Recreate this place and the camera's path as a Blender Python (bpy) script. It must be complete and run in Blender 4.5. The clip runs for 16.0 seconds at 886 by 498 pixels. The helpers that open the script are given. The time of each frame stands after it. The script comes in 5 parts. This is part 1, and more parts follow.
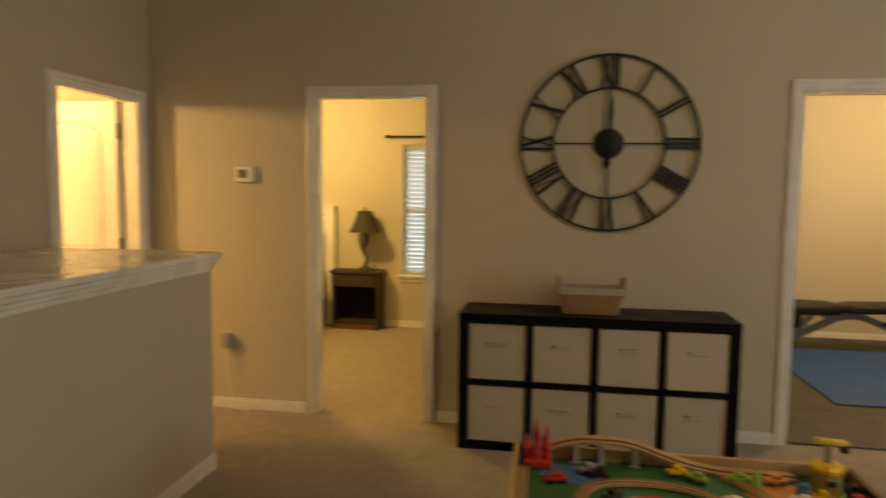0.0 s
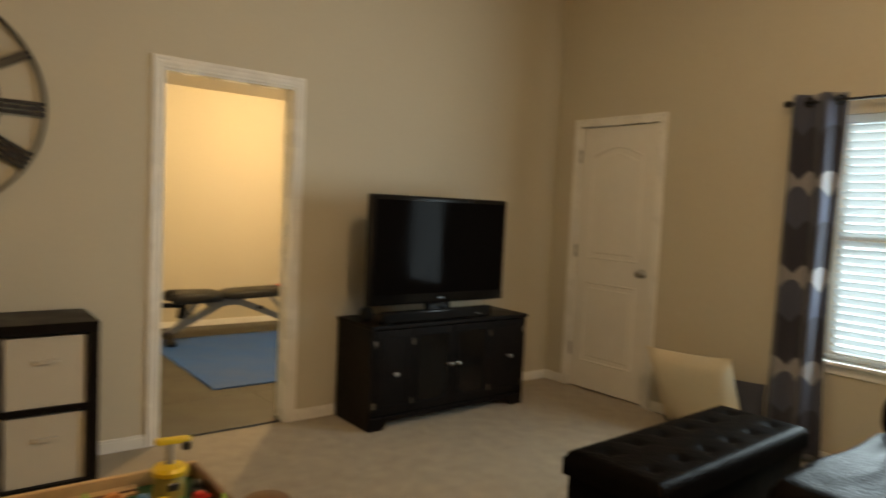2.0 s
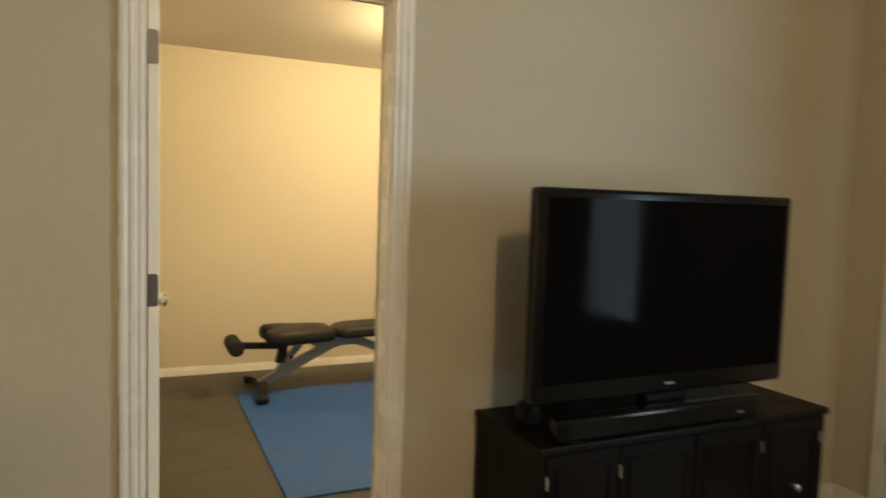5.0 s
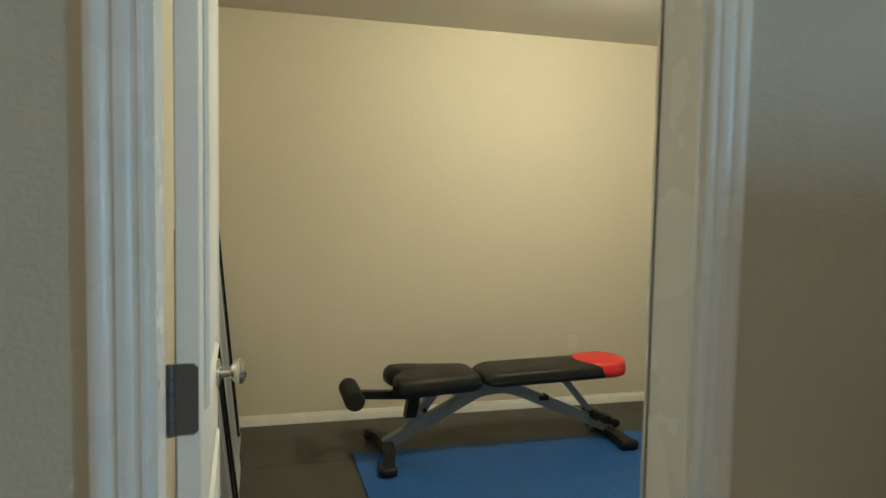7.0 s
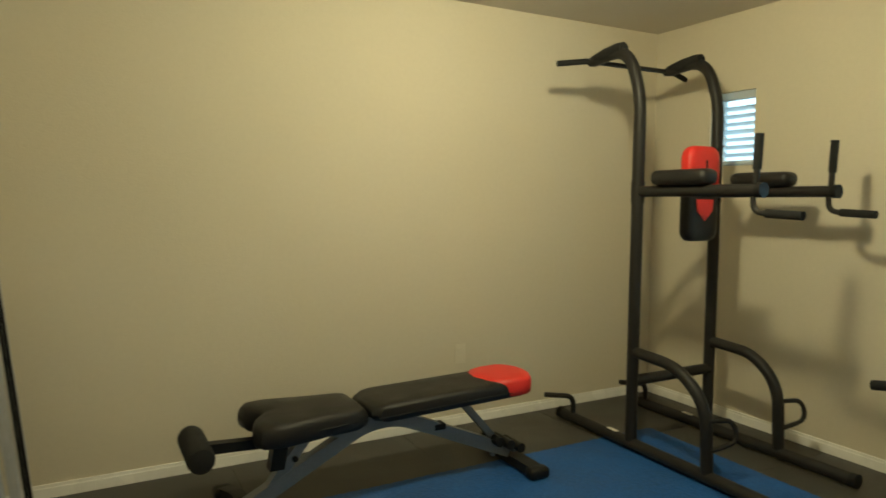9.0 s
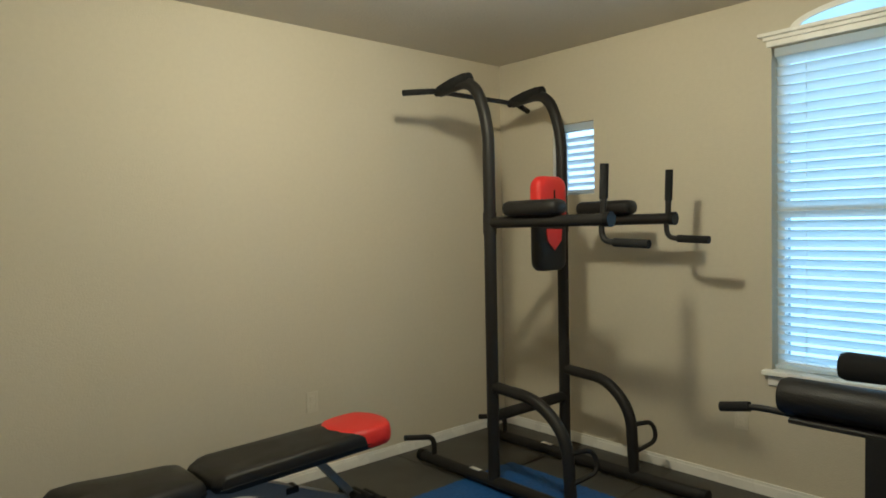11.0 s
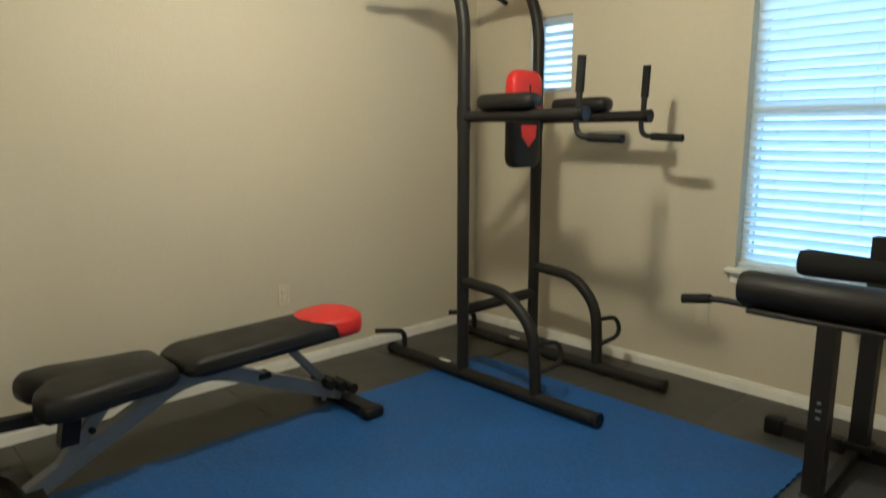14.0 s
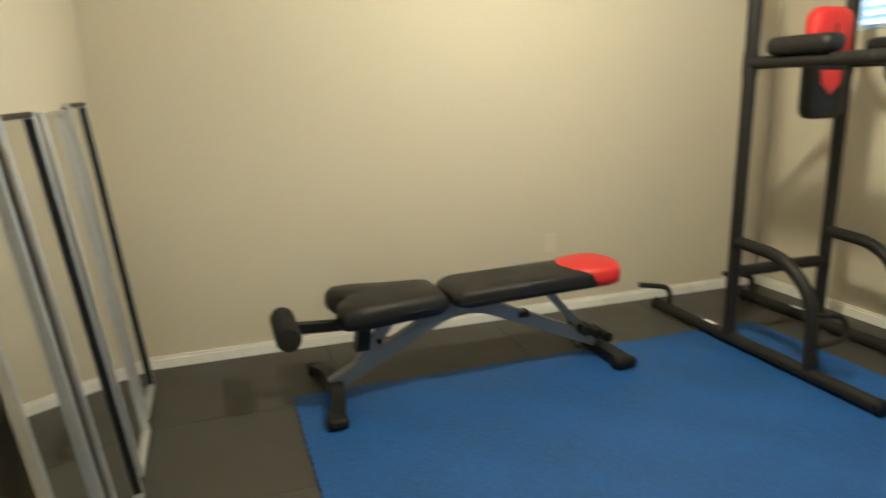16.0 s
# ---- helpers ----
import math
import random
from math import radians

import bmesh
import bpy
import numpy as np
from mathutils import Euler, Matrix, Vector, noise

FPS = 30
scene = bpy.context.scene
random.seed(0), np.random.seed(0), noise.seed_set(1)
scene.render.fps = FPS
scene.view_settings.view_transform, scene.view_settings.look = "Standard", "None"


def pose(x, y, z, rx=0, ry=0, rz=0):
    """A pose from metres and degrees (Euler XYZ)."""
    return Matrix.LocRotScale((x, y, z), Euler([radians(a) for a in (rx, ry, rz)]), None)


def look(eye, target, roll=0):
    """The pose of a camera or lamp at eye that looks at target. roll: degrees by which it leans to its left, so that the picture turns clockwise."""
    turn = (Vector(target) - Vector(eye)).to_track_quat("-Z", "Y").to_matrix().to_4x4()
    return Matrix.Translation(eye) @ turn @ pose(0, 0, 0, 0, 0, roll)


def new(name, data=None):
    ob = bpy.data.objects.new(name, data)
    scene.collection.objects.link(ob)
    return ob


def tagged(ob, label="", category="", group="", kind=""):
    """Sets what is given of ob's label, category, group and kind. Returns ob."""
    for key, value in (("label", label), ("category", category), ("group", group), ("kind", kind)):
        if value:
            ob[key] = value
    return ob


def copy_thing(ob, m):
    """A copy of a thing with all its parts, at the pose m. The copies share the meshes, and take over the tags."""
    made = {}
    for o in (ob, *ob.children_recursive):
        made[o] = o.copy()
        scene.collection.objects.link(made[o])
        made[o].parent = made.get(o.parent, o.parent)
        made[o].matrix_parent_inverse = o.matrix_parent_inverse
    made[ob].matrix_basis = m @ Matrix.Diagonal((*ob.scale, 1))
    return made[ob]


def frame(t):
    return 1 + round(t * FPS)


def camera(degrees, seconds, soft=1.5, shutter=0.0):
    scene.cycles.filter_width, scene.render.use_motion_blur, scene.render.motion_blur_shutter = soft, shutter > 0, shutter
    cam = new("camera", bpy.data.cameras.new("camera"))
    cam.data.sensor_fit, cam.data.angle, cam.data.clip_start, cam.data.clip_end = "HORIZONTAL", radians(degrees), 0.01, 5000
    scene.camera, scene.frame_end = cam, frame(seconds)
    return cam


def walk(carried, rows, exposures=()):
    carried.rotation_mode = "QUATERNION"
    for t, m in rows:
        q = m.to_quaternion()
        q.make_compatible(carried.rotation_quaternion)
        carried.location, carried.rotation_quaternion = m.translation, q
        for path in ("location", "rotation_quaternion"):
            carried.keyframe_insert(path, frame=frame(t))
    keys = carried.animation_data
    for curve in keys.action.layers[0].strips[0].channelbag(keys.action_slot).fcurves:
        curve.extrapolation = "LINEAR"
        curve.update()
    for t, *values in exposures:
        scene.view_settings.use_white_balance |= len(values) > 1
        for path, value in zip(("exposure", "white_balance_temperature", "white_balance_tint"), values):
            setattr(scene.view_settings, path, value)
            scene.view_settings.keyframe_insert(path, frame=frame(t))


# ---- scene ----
cam = camera(67.0, 16.0, 1.6, 0.5)
PATH = [
    (0, (-1.310, -4.051, 1.439), (-1.634, -2.085, 1.270), 0.7),
    (0.5, (-1.225, -4.013, 1.461), (-1.139, -2.024, 1.276), 1.3),
    (1, (-1.200, -3.863, 1.477), (-0.748, -1.923, 1.301), 2.0),
    (1.5, (-1.023, -3.835, 1.406), (-0.214, -2.01, 1.284), 2.1),
    (2, (-0.98, -3.731, 1.365), (0.255, -2.164, 1.238), 2.7),
    (2.5, (-0.749, -3.443, 1.295), (0.781, -2.166, 1.134), 2.6),
    (3, (-0.592, -3.268, 1.318), (0.984, -2.051, 1.146), 1.8),
    (3.5, (-0.42, -3.047, 1.316), (1.037, -1.683, 1.185), 2.1),
    (4, (-0.255, -2.72, 1.338), (1.046, -1.204, 1.214), 2.5),
    (4.5, (-0.118, -2.386, 1.358), (0.978, -0.714, 1.229), 1.8),
    (5, (0.027, -2.078, 1.363), (0.859, -0.265, 1.226), 1.8),
    (5.2, (0.047, -1.958, 1.35), (0.801, -0.11, 1.224), 2.0),
    (7.5, (0.191, -0.593, 1.346), (0.712, 1.334, 1.214), 1.0),
    (8, (0.205, -0.395, 1.346), (0.843, 1.497, 1.235), 0.7),
    (8.5, (0.231, -0.23, 1.325), (1.019, 1.604, 1.211), 0.7),
    (9, (0.254, -0.121, 1.344), (1.206, 1.631, 1.189), 0.4),
    (9.5, (0.268, -0.051, 1.353), (1.378, 1.603, 1.171), 0.3),
    (9.7, (0.282, -0.03, 1.355), (1.446, 1.585, 1.169), 0.1),
    (11.8, (0.376, 0.066, 1.384), (1.731, 1.536, 1.44), -1.7),
    (12, (0.361, 0.056, 1.388), (1.716, 1.523, 1.488), -1.5),
    (12.5, (0.319, 0.04, 1.395), (1.679, 1.493, 1.598), -1.2),
    (13, (0.35, 0.048, 1.372), (1.712, 1.506, 1.517), -0.9),
    (13.5, (0.372, 0.038, 1.322), (1.734, 1.501, 1.231), -0.4),
    (14, (0.37, 0.054, 1.302), (1.729, 1.481, 0.96), 0.0),
    (14.5, (0.385, 0.080, 1.284), (1.724, 1.483, 0.792), 0.5),
    (15, (0.363, 0.048, 1.294), (1.626, 1.498, 0.746), 0.3),
    (15.5, (0.312, -0.009, 1.302), (1.36, 1.606, 0.758), -0.9),
    (16, (0.411, -0.105, 1.312), (1.035, 1.735, 0.839), -1.4),
]
walk(cam, [(t, look(eye, target, roll)) for t, eye, target, roll in PATH],
     [(0.0, 0.90, 9400, 27), (1.0, 1.12, 9100, 25), (2.5, 1.42, 8900, 25), (3.0, 1.46, 8720, 24), (3.5, 1.60, 8540, 23), (5.0, 1.55, 7900, 20), (7.5, 0.83, 5450, 5), (8.5, 0.70, 6300, 1), (9.5, 0.92, 5750, 5),
      (12.0, 0.33, 5250, 16), (12.5, 0.24, 5200, 17), (13.0, 0.22, 5200, 16), (13.5, 0.45, 5250, 15), (14.0, 0.92, 5300, 14), (14.5, 1.27, 5450, 14), (16.0, 1.48, 5400, 14)])

# ---- world, daylight, lamps ----
world = bpy.data.worlds.new("world")
scene.world = world
world.use_nodes = True
_bg = world.node_tree.nodes["Background"]
_sky = world.node_tree.nodes.new("ShaderNodeTexSky")
_sky.sky_type, _sky.sun_disc = "NISHITA", False
_sky.sun_elevation, _sky.sun_rotation = radians(32), radians(250)
world.node_tree.links.new(_sky.outputs[0], _bg.inputs[0])
_bg.inputs[1].default_value = 0.12


def lamp(name, kind, m, energy, colour, size=0.1, size_y=0.0, spread=0.0):
    data = bpy.data.lights.new(name, kind)
    data.energy, data.color = energy, colour
    if kind == "AREA":
        data.size = size
        if size_y:
            data.shape, data.size_y = "RECTANGLE", size_y
    elif kind == "SUN":
        data.angle = size
    else:
        data.shadow_soft_size = size
    ob = new(name, data)
    ob.matrix_world = m
    return ob


WARM = (1.0, 0.77, 0.36)
sun = lamp("sun", "SUN", look((-6, -4, 6), (0, 0, 0)), 2.5, (1.0, 0.95, 0.88), radians(0.5))
gym_bulb = lamp("gym_bulb", "POINT", pose(1.825, 1.62, 2.332), 43, (1.0, 0.845, 0.475), 0.06)
bath_bulb = lamp("bath_bulb", "POINT", pose(-5.2, -1.1, 2.06), 50, WARM, 0.10)
bed_bulb = lamp("bed_bulb", "POINT", pose(-3.9, 1.4, 2.30), 52, (1.0, 0.82, 0.34), 0.10)
# assumed warm fill for the loft; no such lamp is in view
loft_fill = lamp("loft_fill", "POINT", pose(0.5, -3.2, 2.80), 16, (1.0, 0.80, 0.52), 0.08)
DAY = (0.62, 0.86, 1.0)
DAY_GYM = (0.48, 0.82, 1.0)
DAY_LOFT = (0.46, 0.78, 1.0)
window_light_loft = lamp("window_light_loft", "AREA", pose(3.23, -2.41, 1.29, 0, 90, 0), 2.0, DAY_LOFT, 1.36, 0.58)
window_light_gym = lamp("window_light_gym", "AREA", pose(3.85, 0.90, 1.41, 0, 90, 0), 4.8, DAY_GYM, 1.5, 1.0)
sky_light_loft = lamp("sky_light_loft", "AREA", pose(3.06, -2.41, 1.29, 0, 90, 0), 20, DAY_LOFT, 1.36, 0.58)
window_light_small = lamp("window_light_small", "AREA", pose(3.85, 2.615, 1.76, 0, 90, 0), 0.35, DAY, 0.42, 0.30)
window_light_bedroom = lamp("window_light_bedroom", "AREA", pose(-2.465, 3.06, 1.25, -90, 0, 0), 2.0, DAY, 0.78, 1.3)
# cool fill through the rear window, which is added and never in view
fill_light_south = lamp("fill_light_south", "AREA", pose(-0.9, -5.76, 1.33, 90, 0, 0), 1.0, DAY, 0.34, 1.4)

# ---- materials ----


def material(name, colour, rough=0.6, metal=0.0, vary=0.08, grain=60.0, blotch=3.0, bump=0.1, bump_scale=None, sheen=0.0, spec=0.5,
             coat=0.0, random_hue=0.0, emit=0.0):
    m = bpy.data.materials.new(name)
    m.use_nodes = True
    nt = m.node_tree
    n, ln = nt.nodes, nt.links.new
    b = n["Principled BSDF"]
    tc = n.new("ShaderNodeTexCoord")
    n1 = n.new("ShaderNodeTexNoise")
    n1.inputs["Scale"].default_value, n1.inputs["Detail"].default_value = grain, 4
    n2 = n.new("ShaderNodeTexNoise")
    n2.inputs["Scale"].default_value, n2.inputs["Detail"].default_value = blotch, 3
    ln(tc.outputs["Object"], n1.inputs["Vector"])
    ln(tc.outputs["Object"], n2.inputs["Vector"])
    add = n.new("ShaderNodeMath")
    add.operation = "ADD"
    ln(n1.outputs["Fac"], add.inputs[0])
    ln(n2.outputs["Fac"], add.inputs[1])
    ramp = n.new("ShaderNodeMapRange")
    ramp.inputs["From Min"].default_value, ramp.inputs["From Max"].default_value = 0.6, 1.4
    ramp.inputs["To Min"].default_value, ramp.inputs["To Max"].default_value = 1 - vary, 1 + vary
    ln(add.outputs[0], ramp.inputs["Value"])
    hsv = n.new("ShaderNodeHueSaturation")
    hsv.inputs["Color"].default_value = (*colour, 1)
    if random_hue:
        info = n.new("ShaderNodeObjectInfo")
        r2 = n.new("ShaderNodeMapRange")
        r2.inputs["To Min"].default_value, r2.inputs["To Max"].default_value = 1 - random_hue, 1 + random_hue
        ln(info.outputs["Random"], r2.inputs["Value"])
        mul = n.new("ShaderNodeMath")
        mul.operation = "MULTIPLY"
        ln(ramp.outputs[0], mul.inputs[0])
        ln(r2.outputs[0], mul.inputs[1])
        ln(mul.outputs[0], hsv.inputs["Value"])
    else:
        ln(ramp.outputs[0], hsv.inputs["Value"])
    ln(hsv.outputs[0], b.inputs["Base Color"])
    rr = n.new("ShaderNodeMapRange")
    rr.inputs["From Min"].default_value, rr.inputs["From Max"].default_value = 0.3, 0.7
    rr.inputs["To Min"].default_value, rr.inputs["To Max"].default_value = max(rough - 0.08, 0.02), min(rough + 0.08, 1)
    ln(n2.outputs["Fac"], rr.inputs["Value"])
    ln(rr.outputs[0], b.inputs["Roughness"])
    b.inputs["Metallic"].default_value = metal
    b.inputs["Specular IOR Level"].default_value = spec
    b.inputs["Coat Weight"].default_value = coat
    b.inputs["Sheen Weight"].default_value = sheen
    if bump:
        n3 = n.new("ShaderNodeTexNoise")
        n3.inputs["Scale"].default_value, n3.inputs["Detail"].default_value = bump_scale or grain, 3
        ln(tc.outputs["Object"], n3.inputs["Vector"])
        bp = n.new("ShaderNodeBump")
        bp.inputs["Strength"].default_value, bp.inputs["Distance"].default_value = bump, 0.004
        ln(n3.outputs["Fac"], bp.inputs["Height"])
        ln(bp.outputs[0], b.inputs["Normal"])
    if emit:
        b.inputs["Emission Color"].default_value = (*colour, 1)
        b.inputs["Emission Strength"].default_value = emit
    return m


WALL = material("wall_paint", (0.57, 0.515, 0.40), 0.75, vary=0.03, grain=40, blotch=1.2, bump=0.35, bump_scale=130, spec=0.3)
CEIL = material("ceiling_paint", (0.62, 0.57, 0.49), 0.9, vary=0.03, grain=60, blotch=2, bump=0.6, bump_scale=70, spec=0.2)
TRIM = material("white_trim_paint", (0.82, 0.80, 0.74), 0.27, vary=0.03, grain=20, blotch=4, bump=0.05)
DOOR = material("white_door_paint", (0.80, 0.77, 0.70), 0.42, vary=0.03, grain=14, blotch=3, bump=0.06, bump_scale=90)
CARPET = material("beige_carpet", (0.34, 0.275, 0.19), 0.95, vary=0.24, grain=120, blotch=11, bump=1.0, bump_scale=300, sheen=0.3, spec=0.1)
RUBBER = material("grey_rubber_mat", (0.056, 0.052, 0.043), 0.50, vary=0.18, grain=240, blotch=3, bump=0.4, bump_scale=260, spec=0.4, random_hue=0.06)
BLUE = material("blue_foam_mat", (0.0155, 0.080, 0.258), 0.62, vary=0.30, grain=60, blotch=4, bump=1.0, bump_scale=70, spec=0.35, random_hue=0.03)
STEEL = material("charcoal_steel", (0.0175, 0.016, 0.0148), 0.48, metal=0.15, vary=0.15, grain=120, blotch=8, bump=0.15, bump_scale=200, spec=0.30)
GREYSTEEL = material("silver_grey_steel", (0.21, 0.225, 0.24), 0.36, metal=0.35, vary=0.1, grain=90, blotch=8, bump=0.1)
VINYL = material("black_vinyl", (0.012, 0.011, 0.0105), 0.44, vary=0.15, grain=120, blotch=6, bump=0.35, bump_scale=220, spec=0.32)
RED = material("red_vinyl", (0.60, 0.022, 0.014), 0.45, vary=0.08, grain=120, blotch=6, bump=0.3, bump_scale=220)
FOAM = material("black_foam", (0.012, 0.012, 0.012), 0.85, vary=0.2, grain=200, blotch=6, bump=0.6, bump_scale=250, spec=0.3)
PLASTIC = material("black_plastic", (0.009, 0.009, 0.009), 0.45, vary=0.1, grain=100, blotch=6, bump=0.1, spec=0.22)
CHROME = material("brushed_nickel", (0.62, 0.60, 0.56), 0.26, metal=1.0, vary=0.05, grain=60, blotch=8, bump=0.05)
HINGE = material("dark_satin_metal", (0.13, 0.12, 0.11), 0.42, metal=0.6, vary=0.1, grain=60, blotch=8, bump=0.05)
ALU = material("aluminium", (0.58, 0.58, 0.57), 0.36, metal=0.7, vary=0.08, grain=60, blotch=6, bump=0.08)
SLAT = material("white_blind_slat", (0.78, 0.78, 0.75), 0.5, vary=0.03, grain=10, blotch=3, bump=0.05)
_n, _l = SLAT.node_tree.nodes, SLAT.node_tree.links.new
_tr = _n.new("ShaderNodeBsdfTranslucent")
_tr.inputs["Color"].default_value = (0.80, 0.86, 0.86, 1)
_mx = _n.new("ShaderNodeMixShader")
_mx.inputs[0].default_value = 0.55
_l(_n["Principled BSDF"].outputs[0], _mx.inputs[1])
_l(_tr.outputs[0], _mx.inputs[2])
_l(_mx.outputs[0], _n["Material Output"].inputs["Surface"])
MIRROR = material("mirror_silver", (0.86, 0.87, 0.86), 0.03, metal=1.0, vary=0.01, grain=4, blotch=2, bump=0.0)
PLATE = material("almond_plastic", (0.61, 0.555, 0.44), 0.45, vary=0.03, grain=20, blotch=4, bump=0.03)
BLACKIRON = material("black_iron", (0.018, 0.016, 0.015), 0.5, metal=0.4, vary=0.2, grain=80, blotch=6, bump=0.2)
ESPRESSO = material("espresso_wood", (0.0065, 0.0043, 0.0034), 0.42, vary=0.3, grain=30, blotch=4, bump=0.08, spec=0.11)
FABRIC = material("off_white_fabric", (0.56, 0.50, 0.40), 0.95, vary=0.06, grain=220, blotch=5, bump=0.5, bump_scale=350, sheen=0.2, spec=0.1)
SCREEN = material("tv_glass", (0.0045, 0.0035, 0.0032), 0.04, vary=0.02, grain=10, blotch=3, bump=0.0, spec=0.012)
GLOSSBLACK = material("gloss_black", (0.006, 0.005, 0.0046), 0.22, vary=0.05, grain=10, blotch=3, bump=0.0, spec=0.2)
LEATHER = material("dark_brown_leather", (0.0048, 0.0038, 0.0034), 0.40, vary=0.2, grain=80, blotch=5, bump=0.7, bump_scale=60, spec=0.016)
BLUECLOTH = material("slate_cloth", (0.06, 0.065, 0.085), 0.95, vary=0.1, grain=180, blotch=5, bump=0.5, sheen=0.2, spec=0.1)
CREAM = material("cream_plush", (0.70, 0.61, 0.44), 0.95, vary=0.07, grain=120, blotch=5, bump=0.8, bump_scale=180, sheen=0.4, spec=0.1)
WICKER = material("tan_wicker", (0.36, 0.21, 0.10), 0.75, vary=0.2, grain=90, blotch=10, bump=0.8, bump_scale=160)
PINE = material("light_pine", (0.52, 0.33, 0.16), 0.5, vary=0.15, grain=30, blotch=6, bump=0.1)
GREEN = material("printed_green_board", (0.020, 0.13, 0.045), 0.5, vary=0.25, grain=8, blotch=5, bump=0.05)


CHARGER = material("pale_grey_plastic", (0.34, 0.33, 0.30), 0.4, vary=0.06, grain=20, blotch=4, bump=0.0)
DISPLAY = material("grey_green_display", (0.17, 0.17, 0.12), 0.3, vary=0.05, grain=20, blotch=4, bump=0.0)


def glass_material():
    m = bpy.data.materials.new("window_glass")
    m.use_nodes = True
    b = m.node_tree.nodes["Principled BSDF"]
    b.inputs["Base Color"].default_value = (0.95, 0.98, 1, 1)
    b.inputs["Roughness"].default_value = 0.02
    b.inputs["Transmission Weight"].default_value = 1.0
    b.inputs["IOR"].default_value = 1.1
    return m


def glow_material(name, colour, strength):
    m = bpy.data.materials.new(name)
    m.use_nodes = True
    b = m.node_tree.nodes["Principled BSDF"]
    b.inputs["Base Color"].default_value = (*colour, 1)
    b.inputs["Emission Color"].default_value = (*colour, 1)
    b.inputs["Emission Strength"].default_value = strength
    return m


GLASS = glass_material()


def outdoors_material(name, strength):
    """Bright sky above, darker blue-green distance below."""
    m = bpy.data.materials.new(name)
    m.use_nodes = True
    nt = m.node_tree
    n, ln = nt.nodes, nt.links.new
    geo = n.new("ShaderNodeNewGeometry")
    sep = n.new("ShaderNodeSeparateXYZ")
    ln(geo.outputs["Position"], sep.inputs[0])
    noi = n.new("ShaderNodeTexNoise")
    noi.inputs["Scale"].default_value, noi.inputs["Detail"].default_value = 1.6, 5
    ln(geo.outputs["Position"], noi.inputs["Vector"])
    add = n.new("ShaderNodeMath")
    add.operation = "MULTIPLY_ADD"
    add.inputs[1].default_value = 1.6
    ln(noi.outputs["Fac"], add.inputs[0])
    ln(sep.outputs[2], add.inputs[2])
    mr = n.new("ShaderNodeMapRange")
    mr.inputs["From Min"].default_value, mr.inputs["From Max"].default_value = 1.6, 3.4
    ln(add.outputs[0], mr.inputs["Value"])
    ramp = n.new("ShaderNodeValToRGB")
    e = ramp.color_ramp.elements
    e[0].position, e[0].color = 0.0, (0.14, 0.44, 0.60, 1)
    e[1].position, e[1].color = 1.0, (0.55, 0.90, 1.0, 1)
    mid = e.new(0.45)
    mid.color = (0.28, 0.66, 0.88, 1)
    ln(mr.outputs[0], ramp.inputs[0])
    b = n["Principled BSDF"]
    b.inputs["Base Color"].default_value = (0.2, 0.3, 0.35, 1)
    ln(ramp.outputs[0], b.inputs["Emission Color"])
    b.inputs["Emission Strength"].default_value = strength
    return m


OUTSIDE = outdoors_material("bright_outdoors", 0.17)
# emission in place of daylight through the transom
TRANSOM = outdoors_material("glowing_transom_glass", 0.6)
BOWL = glow_material("lit_glass_bowl", (1.0, 0.90, 0.70), 9.0)

# ---- mesh helpers ----


def part(name, bm, mat, parent=None, label="", smooth=False, kind=""):
    bmesh.ops.recalc_face_normals(bm, faces=bm.faces)
    me = bpy.data.meshes.new(name)
    bm.to_mesh(me)
    bm.free()
    for mm in (mat if isinstance(mat, (list, tuple)) else [mat]):
        me.materials.append(mm)
    if smooth:
        for p in me.polygons:
            p.use_smooth = True
        me.set_sharp_from_angle(angle=radians(38))
    ob = new(name, me)
    if parent is not None:
        ob.parent = parent
    return tagged(ob, label, "", "", kind)


def thing(name, m, label, category, group="", kind=""):
    ob = new(name)
    ob.empty_display_size = 0.1
    ob.matrix_world = m
    return tagged(ob, label, category, group, kind)


def bx(bm, x0, x1, y0, y1, z0, z1, bevel=0.0, seg=2, m=None, mi=0):
    v = [bm.verts.new(p) for p in ((x0, y0, z0), (x1, y0, z0), (x1, y1, z0), (x0, y1, z0), (x0, y0, z1), (x1, y0, z1), (x1, y1, z1), (x0, y1, z1))]
    fs = [bm.faces.new([v[i] for i in q]) for q in ((0, 3, 2, 1), (4, 5, 6, 7), (0, 1, 5, 4), (1, 2, 6, 5), (2, 3, 7, 6), (3, 0, 4, 7))]
    for f in fs:
        f.material_index = mi
    if m is not None:
        bmesh.ops.transform(bm, matrix=m, verts=v)
    if bevel:
        es = list({e for f in fs for e in f.edges})
        bmesh.ops.bevel(bm, geom=es, offset=bevel, segments=seg, profile=0.5, affect="EDGES")
    return bm


def box(x0, x1, y0, y1, z0, z1, bevel=0.0, seg=2, m=None):
    return bx(bmesh.new(), x0, x1, y0, y1, z0, z1, bevel, seg, m)


def fillet(pts, r, n=6):
    """A polyline with its inner corners rounded to radius r."""
    pts = [Vector(p) for p in pts]
    out = [pts[0]]
    for a, b, c in zip(pts, pts[1:], pts[2:]):
        u, w = (a - b), (c - b)
        d = min(r, u.length * 0.49, w.length * 0.49)
        p, q = b + u.normalized() * d, b + w.normalized() * d
        for i in range(n + 1):
            t = i / n
            out.append(p * (1 - t) ** 2 + b * 2 * t * (1 - t) + q * t * t)
    return out + [pts[-1]]


